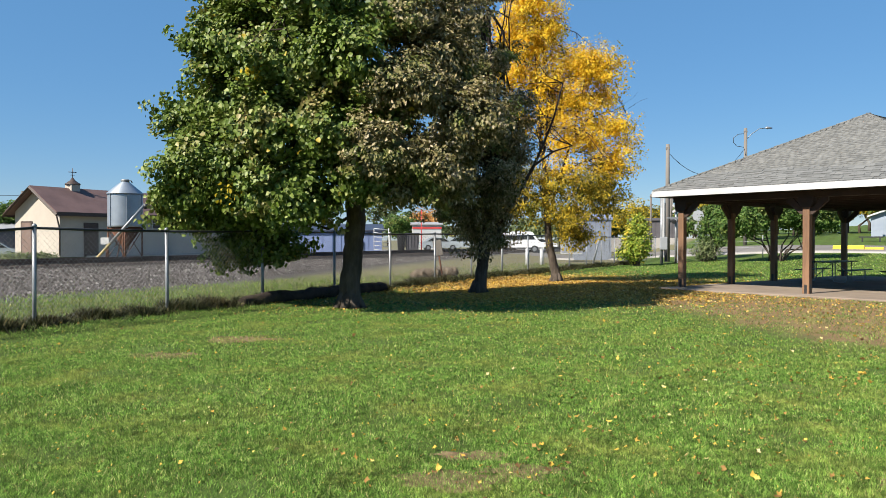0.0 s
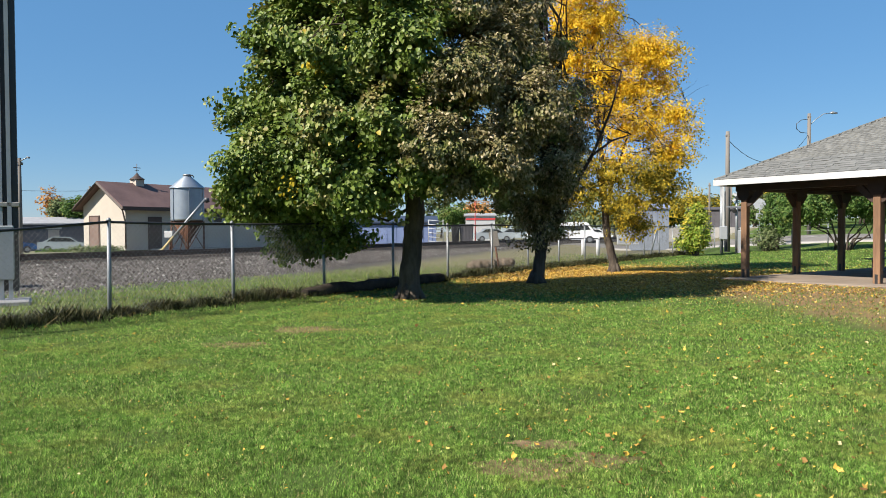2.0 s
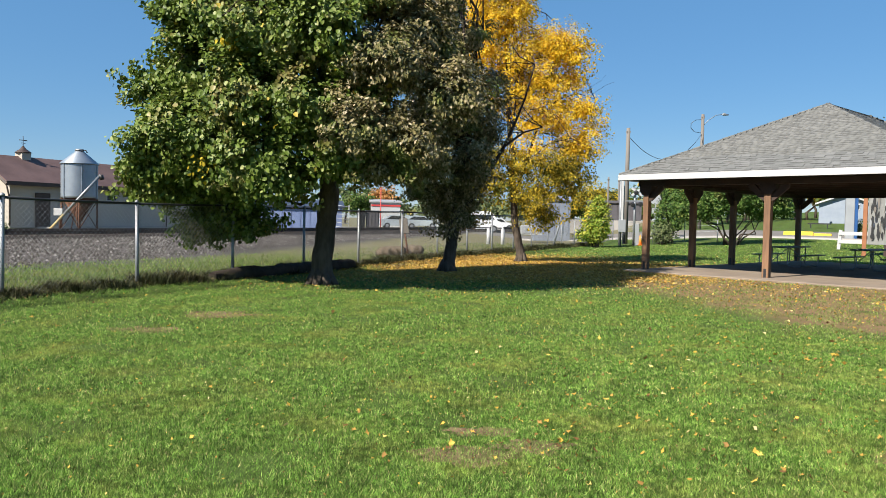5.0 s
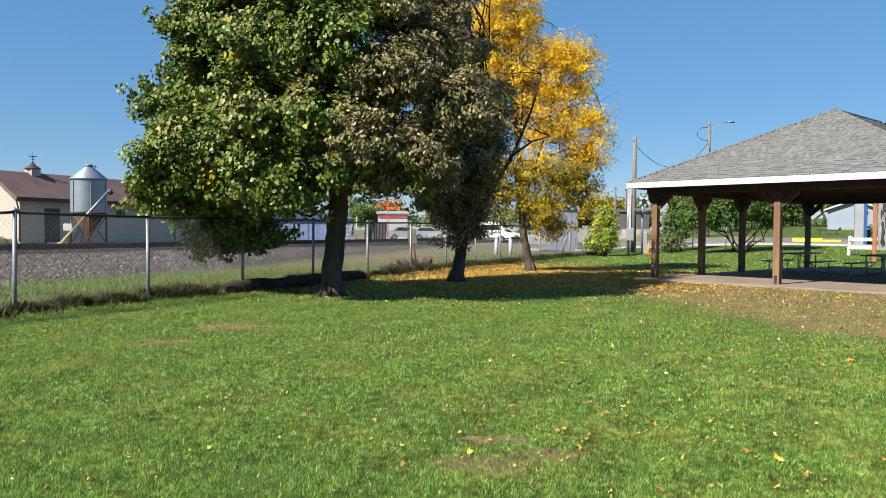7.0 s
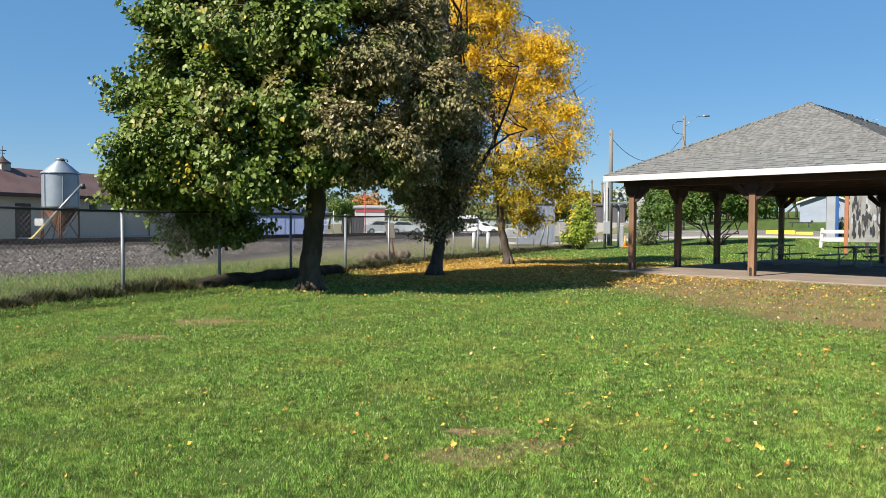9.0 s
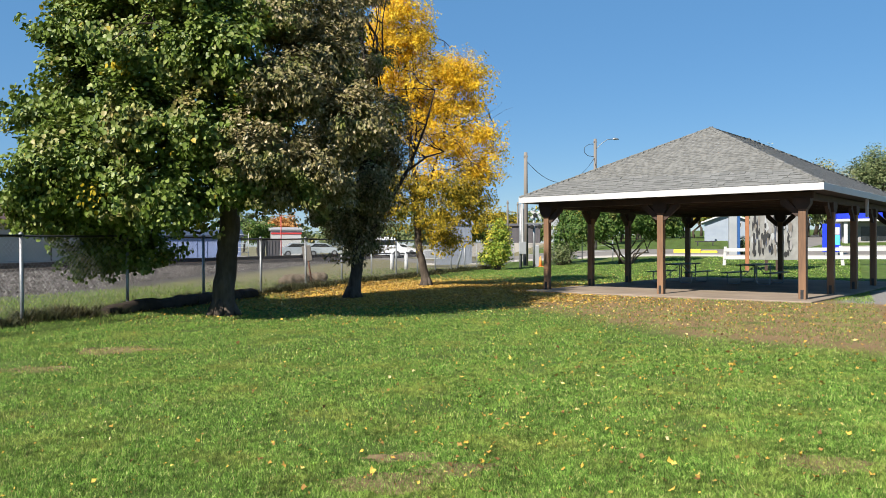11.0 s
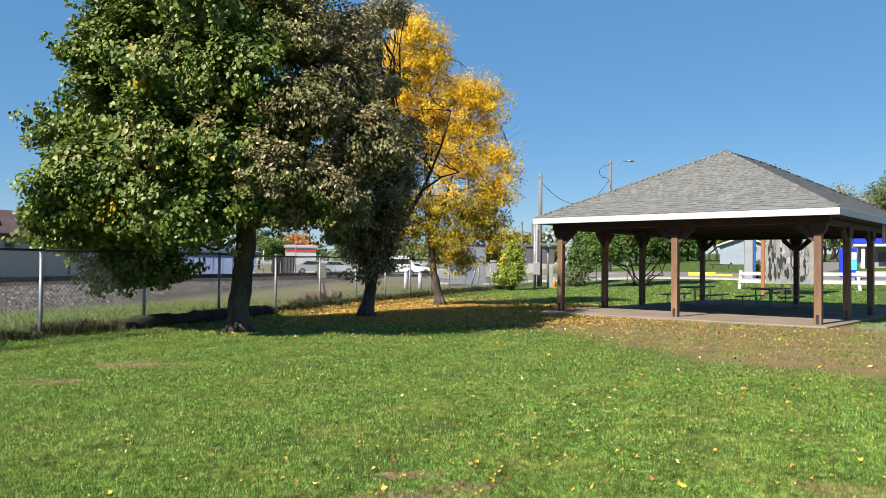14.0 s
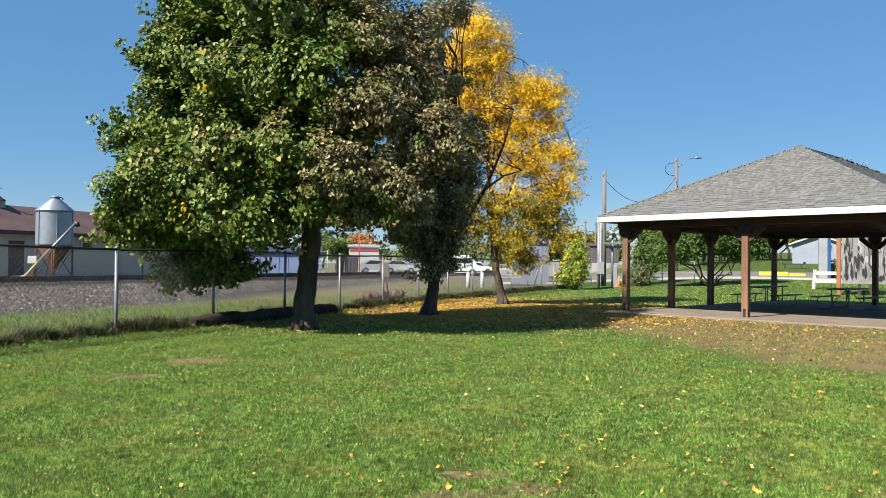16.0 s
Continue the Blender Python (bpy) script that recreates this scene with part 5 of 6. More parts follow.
def steel_pole():
    x, y = -11.15, 15.9
    p = thing("steel_gantry_post", pose(x, y, gz(x, y), 0, 0, 32), "tall grey steel beam post on a concrete footing", "post")
    part("flange", box(-0.22, -0.09, -0.14, 0.12, 0.1, 14), M_GALV, p)
    part("web", box(-0.1, 0.08, -0.02, 0.02, 0.3, 14), M_BLACK, p)
    part("flange", box(0.0, 0.08, -0.17, -0.06, 0.1, 14), M_GALV, p)
    part("flange", box(0.08, 0.2, -0.1, 0.14, 0.3, 14), M_BLACK, p)
    part("footing", box(-0.42, 0.42, -0.42, 0.42, -0.4, 0.12, 0.04), M_GREY, p)
    part("junction_box", box(-0.24, 0.12, -0.24, -0.13, 0.55, 1.7, 0.02), M_GALV, p)
    part("band", box(-0.23, 0.23, -0.17, 0.17, 2.1, 2.2, 0.01), M_PALECONC, p)
    part("conduit", tube([(-0.3, -0.1, 1.7), (-0.55, -0.1, 2.2), (-0.9, -0.1, 3.2)], 0.02, 6), M_BLACK, p)


M_GALV = surface("dull_galvanised", (0.2, 0.22, 0.24), (0.3, 0.32, 0.34), 0.6, 0.1, 1, 10)
steel_pole()
lp = thing("log_pile", pose(-15.2, 19.8, gz(-15.2, 19.8), 0, 0, 35), "stack of brown wooden ties", "timber")
for i in range(7):
    for k in range(2):
        part("timber", box(-0.8, 0.8, -0.3 + k * 0.3, -0.03 + k * 0.3, i * 0.14, i * 0.14 + 0.12, 0.012), M_RUST, lp)

gw = thing("guy_guard", Matrix.Identity(4), "yellow guard on a slanting guy wire", "guard")
part("sleeve", tube([(-14.0, 19.8, gz(-14.0, 19.8) - 0.1), (-14.15, 19.65, 1.95)], 0.045, 8), M_YELLOW, gw)
part("wire", tube([(-14.15, 19.65, 1.9), (-14.75, 19.05, 7.5)], 0.012, 5), M_STEEL, gw)
shrub_later = [(-30.8, 48.6), (-24.6, 42.2)]

# level crossing signal
def signal():
    x, y = 12.8, 51.7
    s = thing("crossing_signal", pose(x, y, gz(x, y), 0, 0, -9), "railway crossing signal mast with lamps and gate", "signal")
    part("mast", tube([(0, 0, -0.3), (0, 0, 4.3)], 0.1, 12), M_STEEL, s)
    part("ladder", box(0.18, 0.26, 0.1, 0.14, 0.1, 4.0), M_STEEL, s)
    part("arm", tube([(0.9, -0.1, -0.1), (0.9, -0.1, 3.9)], 0.08, 12), M_STEEL, s)
    part("crossbar", box(0.3, 1.6, -0.2, -0.1, 2.95, 3.05), M_STEEL, s)
    for lx, lz in ((0.75, 2.75), (1.25, 2.78), (1.65, 3.6), (0.95, 3.55)):
        h = part("lamp", tube([(lx, -0.22, lz), (lx, -0.32, lz)], 0.15, 18), M_BLACK, s, "round black signal lamp")
        part("hood", tube([(lx, -0.32, lz), (lx, -0.5, lz - 0.03)], [0.1, 0.11], 14), M_BLACK, h)
    for r in (35, -35):
        part("crossbuck", box(-0.42, 0.42, -0.26, -0.23, -0.07, 0.07, 0.005), M_WHITE, s, "white crossing board", pose(1.0, 0 if r > 0 else -0.035, 3.6, 0, r))
    part("gate_arm", box(0.05, 0.17, -0.16, -0.06, 0.9, 4.6, 0.01), M_WHITE, s, "raised white gate arm")
    part("mechanism", box(-0.12, 0.35, -0.3, 0.05, 0.9, 1.75, 0.03), M_METALWALL, s)
    part("counterweight", box(0.2, 0.34, -0.32, -0.1, 0.15, 0.9, 0.02), M_BLACK, s)
    part("base_box", box(0.85, 1.25, -0.15, 0.3, 0.0, 1.5, 0.03), M_METALWALL, s)


signal()
cn = thing("traffic_cone", pose(14.1, 51.4, gz(14.1, 51.4)), "small orange traffic cone on the grass", "cone")
part("cone", tube([(0, 0, 0.03), (0, 0, 0.7)], [0.14, 0.04], 14), M_ORANGE, cn)
part("foot", box(-0.2, 0.2, -0.2, 0.2, 0, 0.04, 0.01), M_ORANGE, cn)
st = thing("stop_sign", pose(17.0, 57.8, gz(17, 57.8), 0, 0, -16), "bare grey back of an octagonal road sign", "sign")
part("pole", tube([(0, 0, -0.2), (0, 0, 3.4)], 0.035, 8), M_STEEL, st)
part("plate", tube([(0, -0.05, 3.0), (0, -0.07, 3.0)], 0.42, 8), M_METALWALL, st)
part("small_plate", box(-0.25, 0.25, -0.07, -0.045, 1.9, 2.35), M_METALWALL, st)
lean = thing("leaning_sign", pose(-1.0, 30.4, gz(-1, 30.4), 0, -9), "old leaning post with a small plate", "sign")
part("pole", tube([(0, 0, -0.2), (0, 0, 1.15)], 0.035, 8), M_RUST, lean)
part("plate", box(-0.17, 0.17, -0.05, -0.02, 0.9, 1.5, 0.02), M_GREYPOLE, lean)
leanb = thing("leaning_brace", pose(7.1, 44.6, gz(7.1, 44.6), 0, 14), "leaning white pipe brace by the fence", "post")
part("pipe", tube([(0, 0, -0.1), (0, 0, 1.9)], 0.05, 8), M_STEEL, leanb)

# logs by the fence
def log(name, a, b, r, label, material=None):
    rng = np.random.default_rng(int(r * 100))
    A, B = Vector(a), Vector(b)
    bm = bmesh.new()
    pts = [A.lerp(B, i / 24) + Vector((rng.normal() * 0.012, rng.normal() * 0.012, rng.normal() * 0.012)) for i in range(25)]
    bm_tube(bm, pts, [r * (1 + rng.normal() * 0.07) * (0.6 + 0.4 * min(1, i / 3, (24 - i) / 2)) for i in range(25)], 14)
    for v in bm.verts:
        v.co += Vector(rng.normal(size=3)) * r * 0.09
    solid(name, bm, material or M_LOG, label, "log")


xa, ya = fence_xy(2.0, -0.2)
xb, yb = fence_xy(8.2, -0.3)
# tie colour darkens this log in place of the tree's shade
log("fallen_log", (xa, ya, gz(xa, ya) + 0.06), (xb, yb, gz(xb, yb) + 0.09), 0.17, "long log lying along the fence, coloured dark for the shade on it", M_TIE)
log("weathered_log", (-2.2, 30.9, gz(-2.2, 30.9) + 0.17), (-0.45, 31.4, gz(-0.45, 31.4) + 0.2), 0.22, "weathered grey log behind the fence")

# ---- beyond the shelter ----
def shrub(name, x, y, lobes, material, n, per, size, label, stems, seed, sd=0.16, h0=0.4):
    rng = np.random.default_rng(seed)
    t = thing(name, pose(x, y, gz(x, y)), label, "shrub")
    tips, pts, out = crown_points(lobes, n, per, (sd, sd, sd), rng, 0.3)
    bm = bmesh.new()
    for i in range(stems):
        a = rng.uniform(0, 6.28)
        tip = tips[rng.integers(len(tips))]
        branch(bm, (math.cos(a) * h0 * 0.5, math.sin(a) * h0 * 0.5, -0.1), tip, 0.07 if stems < 14 else 0.03, 0.015, rng, 6, 0.05, 6)
    tagged(part("branchwork", bm, M_BARK, t), kind="stuff")
    part("foliage", leaf_mesh("foliage", pts, size, material, rng, 0.5, 4, out=out), None, t)


shrub("yellow_shrub", 10.6, 49.2, [(0, 0, 1.5, 0.95, 0.9, 1.3, 2), (0.1, 0, 2.5, 0.7, 0.7, 0.7, 1), (-0.5, 0, 0.8, 0.8, 0.7, 0.6, 0.7)], M_LIMELEAF, 420, 14, 0.16, "yellow-green young shrub at the fence", 12, 21)
shrub("spreading_shrub", 19.0, 48.6, [(-1.6, 0, 2.7, 1.7, 1.5, 1.1, 2), (0.2, 0, 3.2, 1.8, 1.5, 1.2, 2), (2.0, 0, 2.8, 1.7, 1.5, 1.1, 2), (-2.8, 0, 2.3, 1.0, 1.0, 0.8, 0.7), (3.2, 0, 2.6, 0.9, 1, 0.8, 0.6)], M_GREENLEAF, 1900, 15, 0.15, "wide multi-stemmed green shrub on the lawn", 9, 22, 0.2, 0.9)
shrub("light_shrub", 16.6, 53.0, [(0, 0, 2.0, 1.2, 1.0, 1.4, 2), (0.2, 0, 3.2, 0.8, 0.7, 0.7, 1)], M_GREENLEAF, 380, 12, 0.15, "light green shrub by the wire fence", 10, 23)
shrub("low_shrub", 15.6, 51.6, [(0, 0, 0.7, 1.0, 0.6, 0.7, 2)], M_FARLEAF, 160, 12, 0.12, "grey-green weeds along the wire fence", 20, 24)
for k, (x, y) in enumerate(shrub_later):
    shrub("bank_weeds", x, y, [(0, 0, 0.12, 1.2, 0.5, 0.16, 2), (1.2, 0.3, 0.1, 0.8, 0.5, 0.14, 1)], M_GREENLEAF if k == 0 else M_FARLEAF, 190, 12, 0.12, "low tangled weeds beside the railway", 20, 40 + k)
shrub("pavement_shrub", 29.8, 52.9, [(0, 0, 0.7, 0.8, 0.6, 0.6, 2)], M_FARLEAF, 90, 12, 0.14, "small dry shrub by the pavement", 20, 25)

def white_rail():
    r = thing("white_rail_fence", Matrix.Identity(4), "white painted two-rail wooden fence", "fence")
    m = face_m(R0.x, R0.y, 0, math.degrees(math.atan2(RD.x, RD.y)))
    L = 32.0
    for i in range(6):
        x = i * 6.4
        w = m @ Vector((x, 0, 0))
        g = gz(w.x, w.y)
        part("post", box(-0.09, 0.09, -0.09, 0.09, -0.2, 1.12, 0.01), M_WHITE, r, m=m @ pose(x, 0, g, 0, -6 if i % 2 else 4))
        if i < 5:
            w2 = m @ Vector((x + 6.4, 0, 0))
            g2 = gz(w2.x, w2.y)
            for h in (0.45, 0.92):
                bm = box(0, 6.4, -0.13, -0.09, h - 0.1, h + 0.1)
                for v in bm.verts:
                    v.co.z += g + (g2 - g) * v.co.x / 6.4
                part("rail", bm, M_WHITE, r, m=m @ pose(x, 0, 0))


white_rail()


def mural():
    a, b = Vector((22.7, 39.9)), Vector((24.75, 38.6))
    d = b - a
    g = gz(a.x, a.y)
    m = face_m(a.x, a.y, g, math.degrees(math.atan2(d.x, d.y)))
    t = thing("mural_board", m, "grey board with dark and pale abstract painted shapes", "board")
    L = d.length
    part("panel", box(0, L, -0.04, 0.04, 0.6, 3.3, 0.01), M_MURAL, t)
    part("post", box(-0.24, -0.03, -0.12, 0.12, -0.2, 3.5, 0.02), M_ORANGEWOOD, t, "orange-brown timber post")
    part("post", box(L + 0.03, L + 0.2, -0.1, 0.1, -0.2, 3.4, 0.02), M_DARKWOOD, t)
    for x in (0.75, 1.3):
        part("foot", box(x, x + 0.16, -0.035, 0.035, -0.2, 0.6), M_DARKWOOD, t)
    rng = random.Random(9)
    for i in range(95):
        x, z = rng.uniform(0.03, L - 0.4), rng.uniform(0.65, 2.4)
        w, h = rng.uniform(0.06, 0.22), rng.uniform(0.3, 1.0)
        prof = [(w / 2 + w / 2 * math.cos(k) * rng.uniform(0.6, 1), h / 2 + h / 2 * math.sin(k) * rng.uniform(0.7, 1)) for k in np.linspace(0, 5.6, 9)]
        part("painted_shape", prism([(x + p, z + q) for p, q in prof], -0.044 - i * 0.0006, -0.0405), rng.choice([M_BLACK, M_NAVY, M_GREYPOLE, M_GREY, M_METALWALL, M_BLACK]), t)


M_MURAL = surface("painted_grey_board", (0.12, 0.12, 0.115), (0.26, 0.26, 0.25), 0.6, 0, 1.5, 8)
M_ORANGEWOOD = surface("orange_brown_timber", (0.2, 0.075, 0.03), (0.3, 0.12, 0.05), 0.6, 0, 3, 20, 0.3)
mural()


def gable_house(x, y, bearing, L, W, H, R, label):
    g = gz(x, y)
    h = thing("white_house", face_m(x, y, g, bearing), label, "house")
    part("wall", prism([(0, -0.5), (L, -0.5), (L, H), (L / 2, H + R), (0, H)], 0, W), M_WHITEWALL, h)
    for s in (-1, 1):
        o = 0.35
        x_e = L / 2 + s * (L / 2 + o)
        z_e = H - o * R / (L / 2)
        part("roof", prism([(x_e, z_e), (L / 2, H + R), (L / 2, H + R + 0.16), (x_e, z_e + 0.16)], -0.4, W + 0.4), M_WHITE, h)
    w = part("window", box(L * 0.56, L * 0.56 + 1.0, -0.04, -0.002, 1.35, 1.9), M_WHITE, h)
    part("pane", box(L * 0.56 + 0.06, L * 0.56 + 0.94, -0.052, -0.042, 1.41, 1.84), M_GLASS, w)
    part("sign_panel", box(0.1, 1.0, -0.5, -0.44, -0.3, 0.6), M_WHITEWALL, h)


M_WHITEWALL = surface("white_siding", (0.19, 0.225, 0.28), (0.25, 0.285, 0.34), 0.6)
gable_house(38.7, 75.6, 119, 4.6, 6, 1.95, 0.85, "small white gabled house across the street")
pl = thing("sign_pillar", pose(28.9, 52.5, gz(28.9, 52.5), 0, 0, -25), "tall grey square sign pillar", "pillar")
part("shaft", box(-0.36, 0.2, -0.3, 0.3, -0.2, 7.0, 0.03), M_METALWALL, pl)
part("side_panel", box(0.205, 0.4, -0.28, 0.28, -0.2, 6.9, 0.02), M_CARBLUE, pl, "dark blue side panel")
yb2 = thing("yellow_barrier", face_m(26.2, 56.6, gz(26.2, 56.6), 118), "bright yellow painted kerb block", "kerb")
part("block", box(0, 2.0, 0, 0.8, -0.3, 0.32, 0.05), M_YELLOW, yb2)
part("block", box(2.02, 3.2, 0, 0.8, -0.3, 0.2, 0.05), M_YELLOW, yb2)
kx, ky = 34.2, 49.1
k = thing("fuel_sign", pose(kx, ky, gz(kx, ky), 0, 0, -30), "blue and cyan fuel price sign", "sign")
part("case", box(-0.55, 0.55, -0.2, 0.2, 0.25, 2.2, 0.03), M_BLUE, k)
part("upper_panel", box(-0.1, 0.5, -0.225, -0.202, 1.45, 1.95), M_WHITE, k, "pale upper panel")
part("lower_panel", box(-0.1, 0.5, -0.225, -0.202, 0.75, 1.4), M_CYAN, k, "cyan lower panel")
part("foot", box(-0.4, 0.4, -0.15, 0.15, -0.3, 0.25), M_GREY, k)


def station():
    x, y = 46.3, 65.3
    g = gz(x, y)
    s = thing("fuel_station", face_m(x, y, g, 125), "dark grey fuel station with bright blue canopy band", "building")
    part("wall", box(0.5, 14, 0, 8, -0.5, 2.0), M_GREY, s)
    part("canopy", box(0, 15, -1.5, 8, 2.15, 3.1, 0.03), M_BLUE, s, "bright blue canopy fascia")
    part("canopy_edge", box(-0.02, 15.02, -1.54, 8.02, 1.9, 2.14, 0.02), M_WHITE, s, "white canopy edge")
    for i in range(4):
        part("window", box(2.0 + i * 2.2, 4.0 + i * 2.2, -0.06, -0.01, 0.2, 1.45), M_GLASS, s)
        part("mullion", box(4.02 + i * 2.2, 4.18 + i * 2.2, -0.09, -0.01, 0.0, 1.8), M_METALWALL, s)
    part("column", box(0.6, 0.9, -1.3, -1.0, -0.4, 1.9), M_WHITE, s)


station()
for x, y in ((36.5, 60.0),):
    utility_pole(x, y, 4.2, 0.1, "leaning dark pole by the verge", 5)
bench = thing("road_bench", face_m(33.0, 66.5, gz(33, 66.5), 119), "dark low bench on the verge", "bench")
part("seat", box(0, 1.8, 0, 0.4, 0.35, 0.45), M_BLACK, bench)
for i in (0.2, 1.5):
    part("leg", box(i, i + 0.1, 0, 0.4, -0.2, 0.35), M_BLACK, bench)

# far trees: each a trunk and a loose crown
def far_tree(x, y, h, r, material, seed, name="distant_tree", label="hazy distant tree on the horizon", leaf=0.55, n=120):
    rng = np.random.default_rng(seed)
    t = thing(name, pose(x, y, gz(x, y)), label, "tree", "distant trees")
    lobes = [(rng.normal() * r * 0.3, rng.normal() * r * 0.3, h * rng.uniform(0.45, 0.85), r * rng.uniform(0.5, 0.8), r * rng.uniform(0.5, 0.8), h * rng.uniform(0.14, 0.26), 1) for _ in range(6)]
    tips, pts, out = crown_points(lobes, n, 9, (r * 0.13, r * 0.13, h * 0.035), rng, 0.3)
    bm = bmesh.new()
    branch(bm, (0, 0, -0.3), (0, 0, h * 0.75), 0.03 * h, 0.01 * h, rng, 7, 0.0, 5)
    for i in range(8):
        branch(bm, (0, 0, h * rng.uniform(0.25, 0.6)), tips[rng.integers(len(tips))], 0.012 * h, 0.004 * h, rng, 4)
    part("trunk", bm, M_BARK, t)
    part("crown", leaf_mesh("crown", pts, leaf, material, rng, 0.4, 4, out=out), None, t)


rt = random.Random(31)
for i in range(24):  # hill on the far side of the street
    b = radians(25 + i * 1.25 + rt.uniform(-0.6, 0.6))
    d = rt.uniform(112, 140)
    far_tree(d * math.sin(b), d * math.cos(b), (8.0 if i < 3 else 12.6 if i < 10 else 12.0) + rt.uniform(-1.5, 1.5), rt.uniform(3.6, 5.0), (M_FARLEAF, M_FARLEAF, M_OLIVE, M_FARLEAF, M_GREYLEAF)[i % 5], 100 + i, leaf=0.3, n=640)
for i in range(16):  # straight ahead
    b = radians(-6 + i * 1.7 + rt.uniform(-0.5, 0.5))
    d = rt.uniform(120, 165)
    far_tree(d * math.sin(b), d * math.cos(b), rt.uniform(4.5, 8.0), rt.uniform(2.6, 4.5), M_FARLEAF, 130 + i, leaf=0.65, n=100)
for i, (x, y, h, r, mt) in enumerate(((20.2, 93, 7.2, 3.0, M_OLIVE), (23.3, 97, 6.4, 2.6, M_FARLEAF), (17.0, 99, 6.0, 2.4, M_OLIVE), (-46.0, 77.0, 5.6, 1.7, M_GREENLEAF), (-48.2, 77.5, 5.9, 1.5, M_FARLEAF), (-49.6, 79.5, 6.2, 1.5, M_RUSSET), (-64, 68, 4.5, 3, M_FARLEAF), (27, 74, 4.2, 2.0, M_GREENLEAF), (30.5, 78, 5.0, 2.2, M_GREENLEAF), (34, 82, 5.0, 2.4, M_FARLEAF), (-5.2, 99, 5.6, 2.2, M_RUSSET), (0.5, 104, 4.2, 2.2, M_FARLEAF), (-8, 95, 4.4, 2.5, M_GREENLEAF))):
    far_tree(x, y, h, r, mt, 160 + i, leaf=0.3, n=240)

for i in range(26):  # belt of trees and scrub behind the houses
    b = radians(7 + i * 1.15 + rt.uniform(-0.4, 0.4))
    d = rt.uniform(96, 112)
    far_tree(d * math.sin(b), d * math.cos(b), rt.uniform(4.2, 6.6), rt.uniform(2.8, 4.2), (M_FARLEAF, M_FARLEAF, M_OLIVE, M_GREENLEAF)[i % 4], 200 + i, leaf=0.45, n=130)

# ---- fallen leaves, grass ----
def litter():
    rng = np.random.default_rng(7)
    P = []

    def spread(n, cx, cy, sx, sy, f=None):
        x, y = rng.normal(cx, sx, n), rng.normal(cy, sy, n)
        q = -(x - F0[0]) * FC + (y - F0[1]) * FS
        keep = (q < -0.2)
        P.append(np.stack([x[keep], y[keep]], 1))

    n = 1500
    x, y = rng.uniform(-9, 14, n), rng.uniform(4.4, 22, n)
    keep = rng.uniform(0, 1, n) < 0.2 + 0.6 * smooth(-2, 6, x)
    P.append(np.stack([x[keep], y[keep]], 1))
    spread(16000, 2.6, 31.0, 3.0, 3.2)
    spread(14000, 0.8, 29.0, 3.4, 2.6)
    spread(5000, 0.0, 25.0, 4.0, 2.4)
    spread(900, -3.5, 21.0, 1.6, 1.4)
    spread(900, -2.0, 19.5, 2.5, 1.6)
    spread(9000, 2.2, 23.2, 3.0, 1.7)
    spread(6000, 1.2, 21.8, 2.6, 1.1)
    spread(7000, 6.0, 27.0, 2.2, 2.2)
    spread(4000, 5.0, 30.5, 2.5, 2.0)
    spread(1300, 7.0, 22.5, 3.2, 2.2)
    spread(900, 9.0, 17.5, 3.0, 2.5)
    spread(1500, 9, 34, 4, 4)
    spread(420, 3.4, 8.0, 2.4, 2.2)
    spread(160, 1.0, 6.0, 1.6, 0.8)
    P = np.concatenate(P)
    q = -(P[:, 0] - F0[0]) * FC + (P[:, 1] - F0[1]) * FS
    lx, ly = (P[:, 0] - A0.x) * U.x + (P[:, 1] - A0.y) * U.y, -(P[:, 0] - A0.x) * U.y + (P[:, 1] - A0.y) * U.x
    inside = (lx > -0.35) & (lx < SH_W + 0.5) & (ly > -0.95) & (ly < SH_L + 0.7)
    P = P[(q < -0.1) & ~inside]
    c = np.concatenate([P, (ground_z(P[:, 0], P[:, 1]) + 0.03)[:, None]], 1)
    near = P[:, 1] < 17
    for pick, outline, size in ((near, 9, np.where(c[:, 1] < 9, 0.036, 0.044)), (~near, 6, np.where(c[:, 1] < 24, 0.036, 0.042))):
        me = leaf_mesh("fallen_leaves", c[pick], size[pick], M_LITTER, rng, 0.0, outline, 0.6, 0.55)
        tagged(new("fallen_leaves", me), "scattered yellow and brown fallen leaves on the lawn", "leaves", kind="stuff")


litter()


PATCHES = [(-0.25, 5.5, 0.4, 0.25), (0.25, 5.7, 0.36, 0.2), (-3.75, 12.8, 0.75, 0.5), (-4.3, 11.0, 0.6, 0.35), (2.9, 5.4, 0.45, 0.25), (-0.1, 6.05, 0.3, 0.15)]


def bare_patch(x, y, rx, ry, seed):
    rng = random.Random(seed)
    bm = bmesh.new()
    mid = bm.verts.new((x, y, gz(x, y) + 0.008))
    ring = []
    for k in range(22):
        a = k * math.tau / 22
        r = rng.uniform(0.55, 1.15)
        px, py = x + rx * r * math.cos(a), y + ry * r * math.sin(a)
        ring.append(bm.verts.new((px, py, gz(px, py) + 0.004)))
    for k in range(22):
        bm.faces.new((mid, ring[k], ring[(k + 1) % 22]))
    solid("bare_patch", bm, M_EARTH, "small worn brown patch in the lawn", "earth", kind="structure")


M_EARTH = surface("dry_earth", (0.1, 0.065, 0.035), (0.25, 0.17, 0.1), 0.95, 0, 3, 40, 0.9, 0.02)
for k, p in enumerate(PATCHES):
    bare_patch(*p, k)


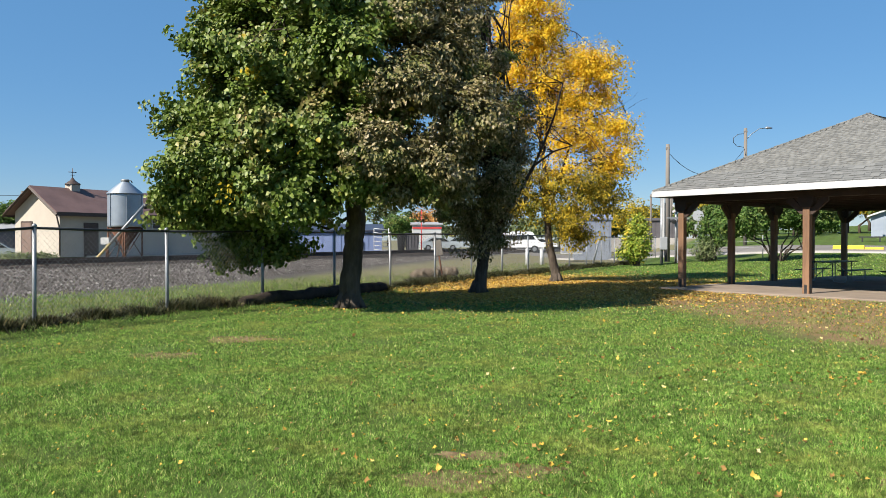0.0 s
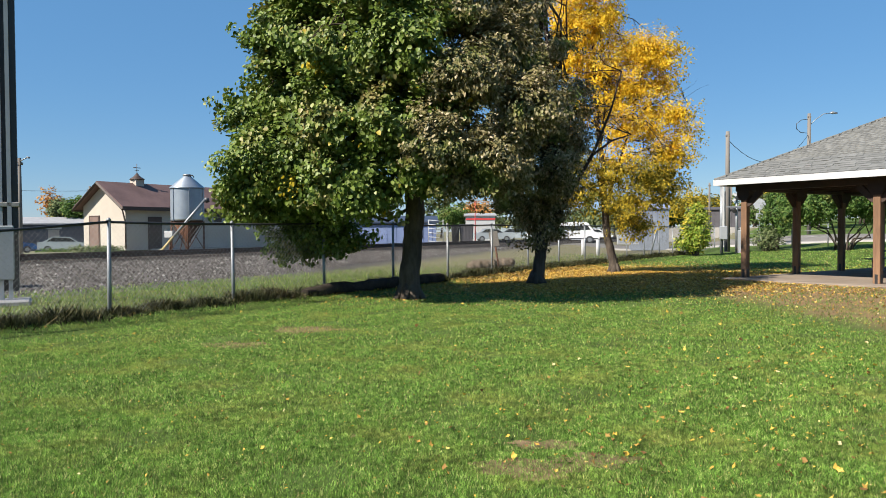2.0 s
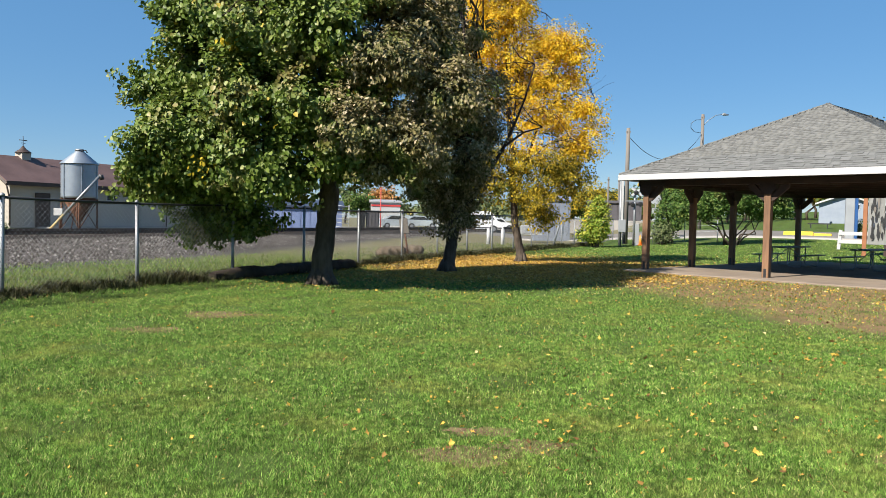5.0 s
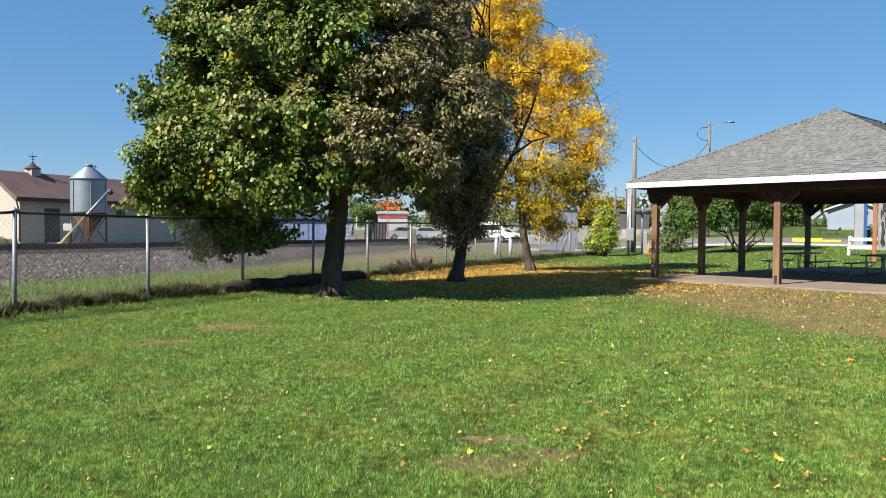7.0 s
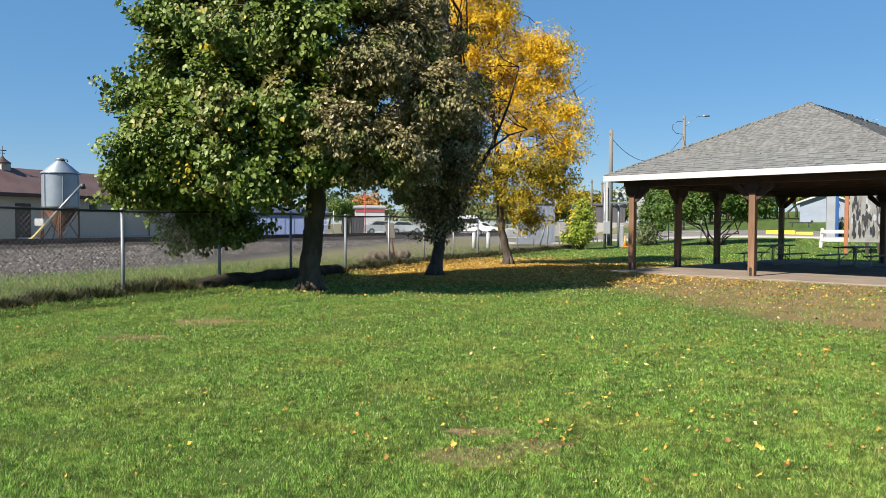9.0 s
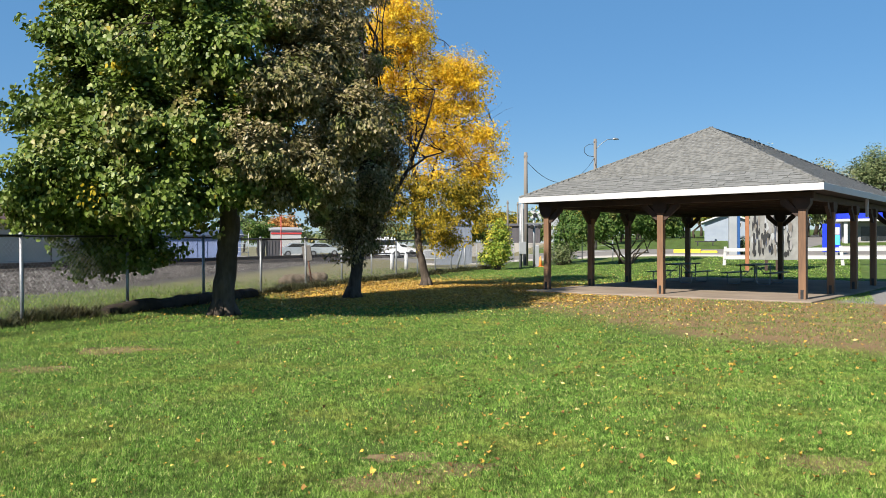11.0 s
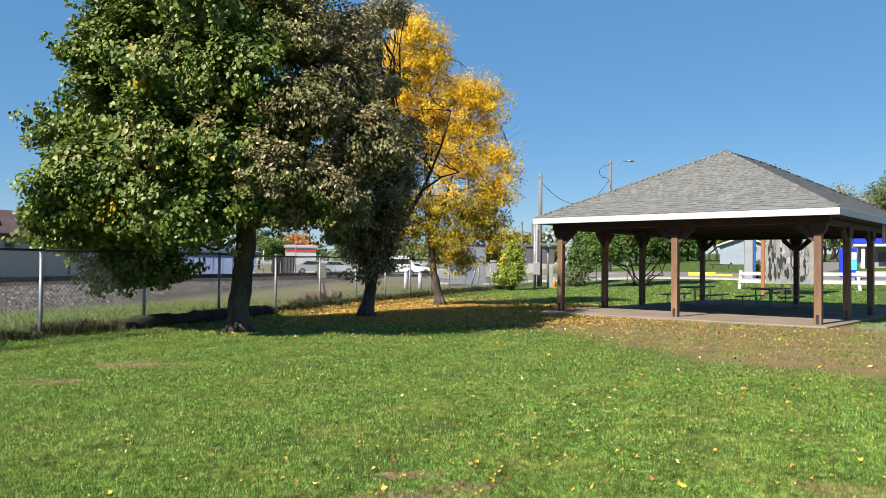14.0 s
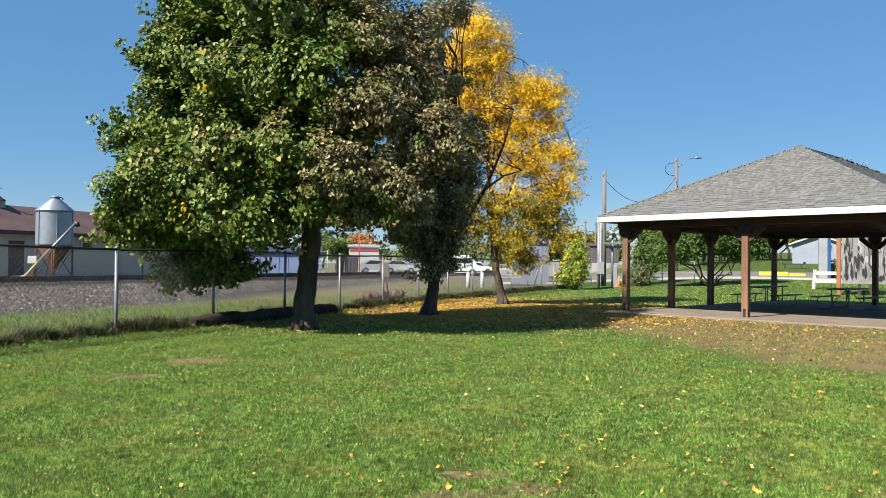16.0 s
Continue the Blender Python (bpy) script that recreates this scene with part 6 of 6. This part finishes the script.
def bits():
    rng = np.random.default_rng(17)
    n = 9000
    x, y = rng.uniform(-10, 12, n), rng.uniform(4.2, 20, n)
    keep = np.abs(x) < 0.75 * y
    x, y = x[keep], y[keep]
    c = np.stack([x, y, ground_z(x, y) + 0.028], 1)
    tagged(new("leaf_bits", leaf_mesh("leaf_bits", c, 0.019, M_LITTER, rng, 0.0, 4, 0.6, 0.6)), "small brown and yellow leaf scraps in the lawn", "leaves", kind="stuff")


bits()


def blades(name, x, y, h, w, material, label, rng, lean=0.5, clump=0.0):
    n = len(x)
    z = ground_z(x, y)
    a = rng.uniform(0, 6.283, n)
    b = a + rng.uniform(-1.2, 1.2, n) + 1.57
    hh = h * rng.uniform(0.55, 1.25, n)
    ln = lean * hh * rng.uniform(0.2, 1.0, n)
    ww = w * rng.uniform(0.7, 1.4, n) / 2
    v = np.empty((n, 3, 3))
    v[:, 0] = np.stack([x - np.cos(a) * ww, y - np.sin(a) * ww, z - 0.005], 1)
    v[:, 1] = np.stack([x + np.cos(a) * ww, y + np.sin(a) * ww, z - 0.005], 1)
    v[:, 2] = np.stack([x + np.cos(b) * ln, y + np.sin(b) * ln, z + hh], 1)
    me = array_mesh(name, v.reshape(-1, 3), np.arange(n * 3).reshape(-1, 3), material)
    tagged(new(name, me), label, "grass", kind="stuff")


def lawn():
    rng = np.random.default_rng(3)

    def zone(y0, y1, density, h, w, lab):
        xa2, xb2 = -0.72 * y1 - 0.8, 0.72 * y1 + 0.6
        n = int((xb2 - xa2) * (y1 - y0) * density)
        x, y = rng.uniform(xa2, xb2, n), rng.uniform(y0, y1, n)
        q = -(x - F0[0]) * FC + (y - F0[1]) * FS
        lx, ly = (x - A0.x) * U.x + (y - A0.y) * U.y, -(x - A0.x) * U.y + (y - A0.y) * U.x
        worn = smooth(2.0, 0.0, ly) * smooth(-7.0, -3.6, ly + 0.55 * lx + 1.2 * np.sin(x * 0.8) * np.sin(y * 0.7 + 1)) * smooth(-0.5, 2.5, lx) * (0.8 + 0.18 * np.sin(3.1 * x) * np.sin(2.7 * y))
        thin = np.sin(2.1 * x + 1.3 * np.sin(0.9 * y)) * np.sin(1.7 * y + 1.1 * np.sin(1.3 * x + 0.5)) + 0.6 * np.sin(5.3 * x + 2 * y) * np.sin(4.7 * y - 1.5 * x)
        keep = (np.abs(x + 0.1) < 0.74 * y) & (rng.uniform(0, 1, n) > 0.75 * smooth(0.45, 1.2, thin)) & (q < 0) & ((np.min([((x - a) / b) ** 2 + ((y - e) / f) ** 2 for a, e, b, f in PATCHES], axis=0) > 0.8) | (rng.uniform(0, 1, n) < 0.75)) & (rng.uniform(0, 1, n) > worn) & (rng.uniform(0, 1, n) > 0.55 * smooth(1.2, 0.5, ((x - 2.8) / 6.2) ** 2 + ((y - 27) / 5) ** 2)) & ~((lx > -0.35) & (lx < SH_W + 0.5) & (ly > -0.95) & (ly < SH_L + 0.7))
        blades("lawn_grass", x[keep], y[keep], h, w, M_BLADE, lab, rng, 1.3)

    zone(3.9, 7.0, 14000, 0.029, 0.0046, "short mown lawn grass with mixed green blades")
    zone(7.0, 11.0, 5800, 0.03, 0.0066, "short mown lawn grass with mixed green blades")
    zone(11.0, 17.0, 2000, 0.033, 0.0095, "short mown lawn grass with mixed green blades")
    zone(17.0, 27.0, 420, 0.04, 0.018, "short mown lawn grass with mixed green blades")
    zone(27.0, 52.0, 90, 0.05, 0.035, "short mown lawn grass with mixed green blades")


lawn()


def dry_blades():
    rng = np.random.default_rng(19)
    n = 15000
    lx, ly = rng.uniform(0, 14, n), rng.uniform(-9, -0.95, n)
    keep = (ly + 0.55 * lx > -6.5) & (rng.uniform(0, 1, n) < 0.75)
    lx, ly = lx[keep], ly[keep]
    x, y = A0.x + U.x * lx - U.y * ly, A0.y + U.y * lx + U.x * ly
    blades("dry_grass", x, y, 0.035, 0.016, M_WEED, "thin dry grass on the worn earth", rng, 1.4)


dry_blades()


def verge():
    rng = np.random.default_rng(8)
    n = 60000
    s = rng.uniform(-10, 42, n)
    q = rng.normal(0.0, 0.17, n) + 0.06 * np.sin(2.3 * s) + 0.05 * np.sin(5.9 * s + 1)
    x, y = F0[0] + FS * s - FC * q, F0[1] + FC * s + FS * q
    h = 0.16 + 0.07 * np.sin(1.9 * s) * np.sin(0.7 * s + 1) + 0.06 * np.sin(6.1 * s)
    blades("fence_weeds", x, y, h, 0.022, M_SHADEWEED, "withered weeds growing along the fence, coloured dark for the shade there", rng, 1.5)
    n = 50000
    s, q = rng.uniform(-8, 40, n), rng.uniform(0.2, 7.5, n)
    keep = rng.uniform(0, 1, n) > 0.3 + 0.65 * smooth(3, 18, s)
    s, q = s[keep], q[keep]
    x, y = F0[0] + FS * s - FC * q, F0[1] + FC * s + FS * q
    blades("verge_grass", x, y, 0.075, 0.017, M_BLADE, "rough grass strip between fence and gravel", rng, 0.8)
    n = 26000
    s, q = rng.uniform(-8, 40, n), np.abs(rng.normal(0, 3.0, n)) + 0.3
    x, y = F0[0] + FS * s - FC * q, F0[1] + FC * s + FS * q
    blades("verge_weeds", x, y, 0.1, 0.014, M_WEED, "taller dry stalks in the rough strip", rng, 0.8)


verge()
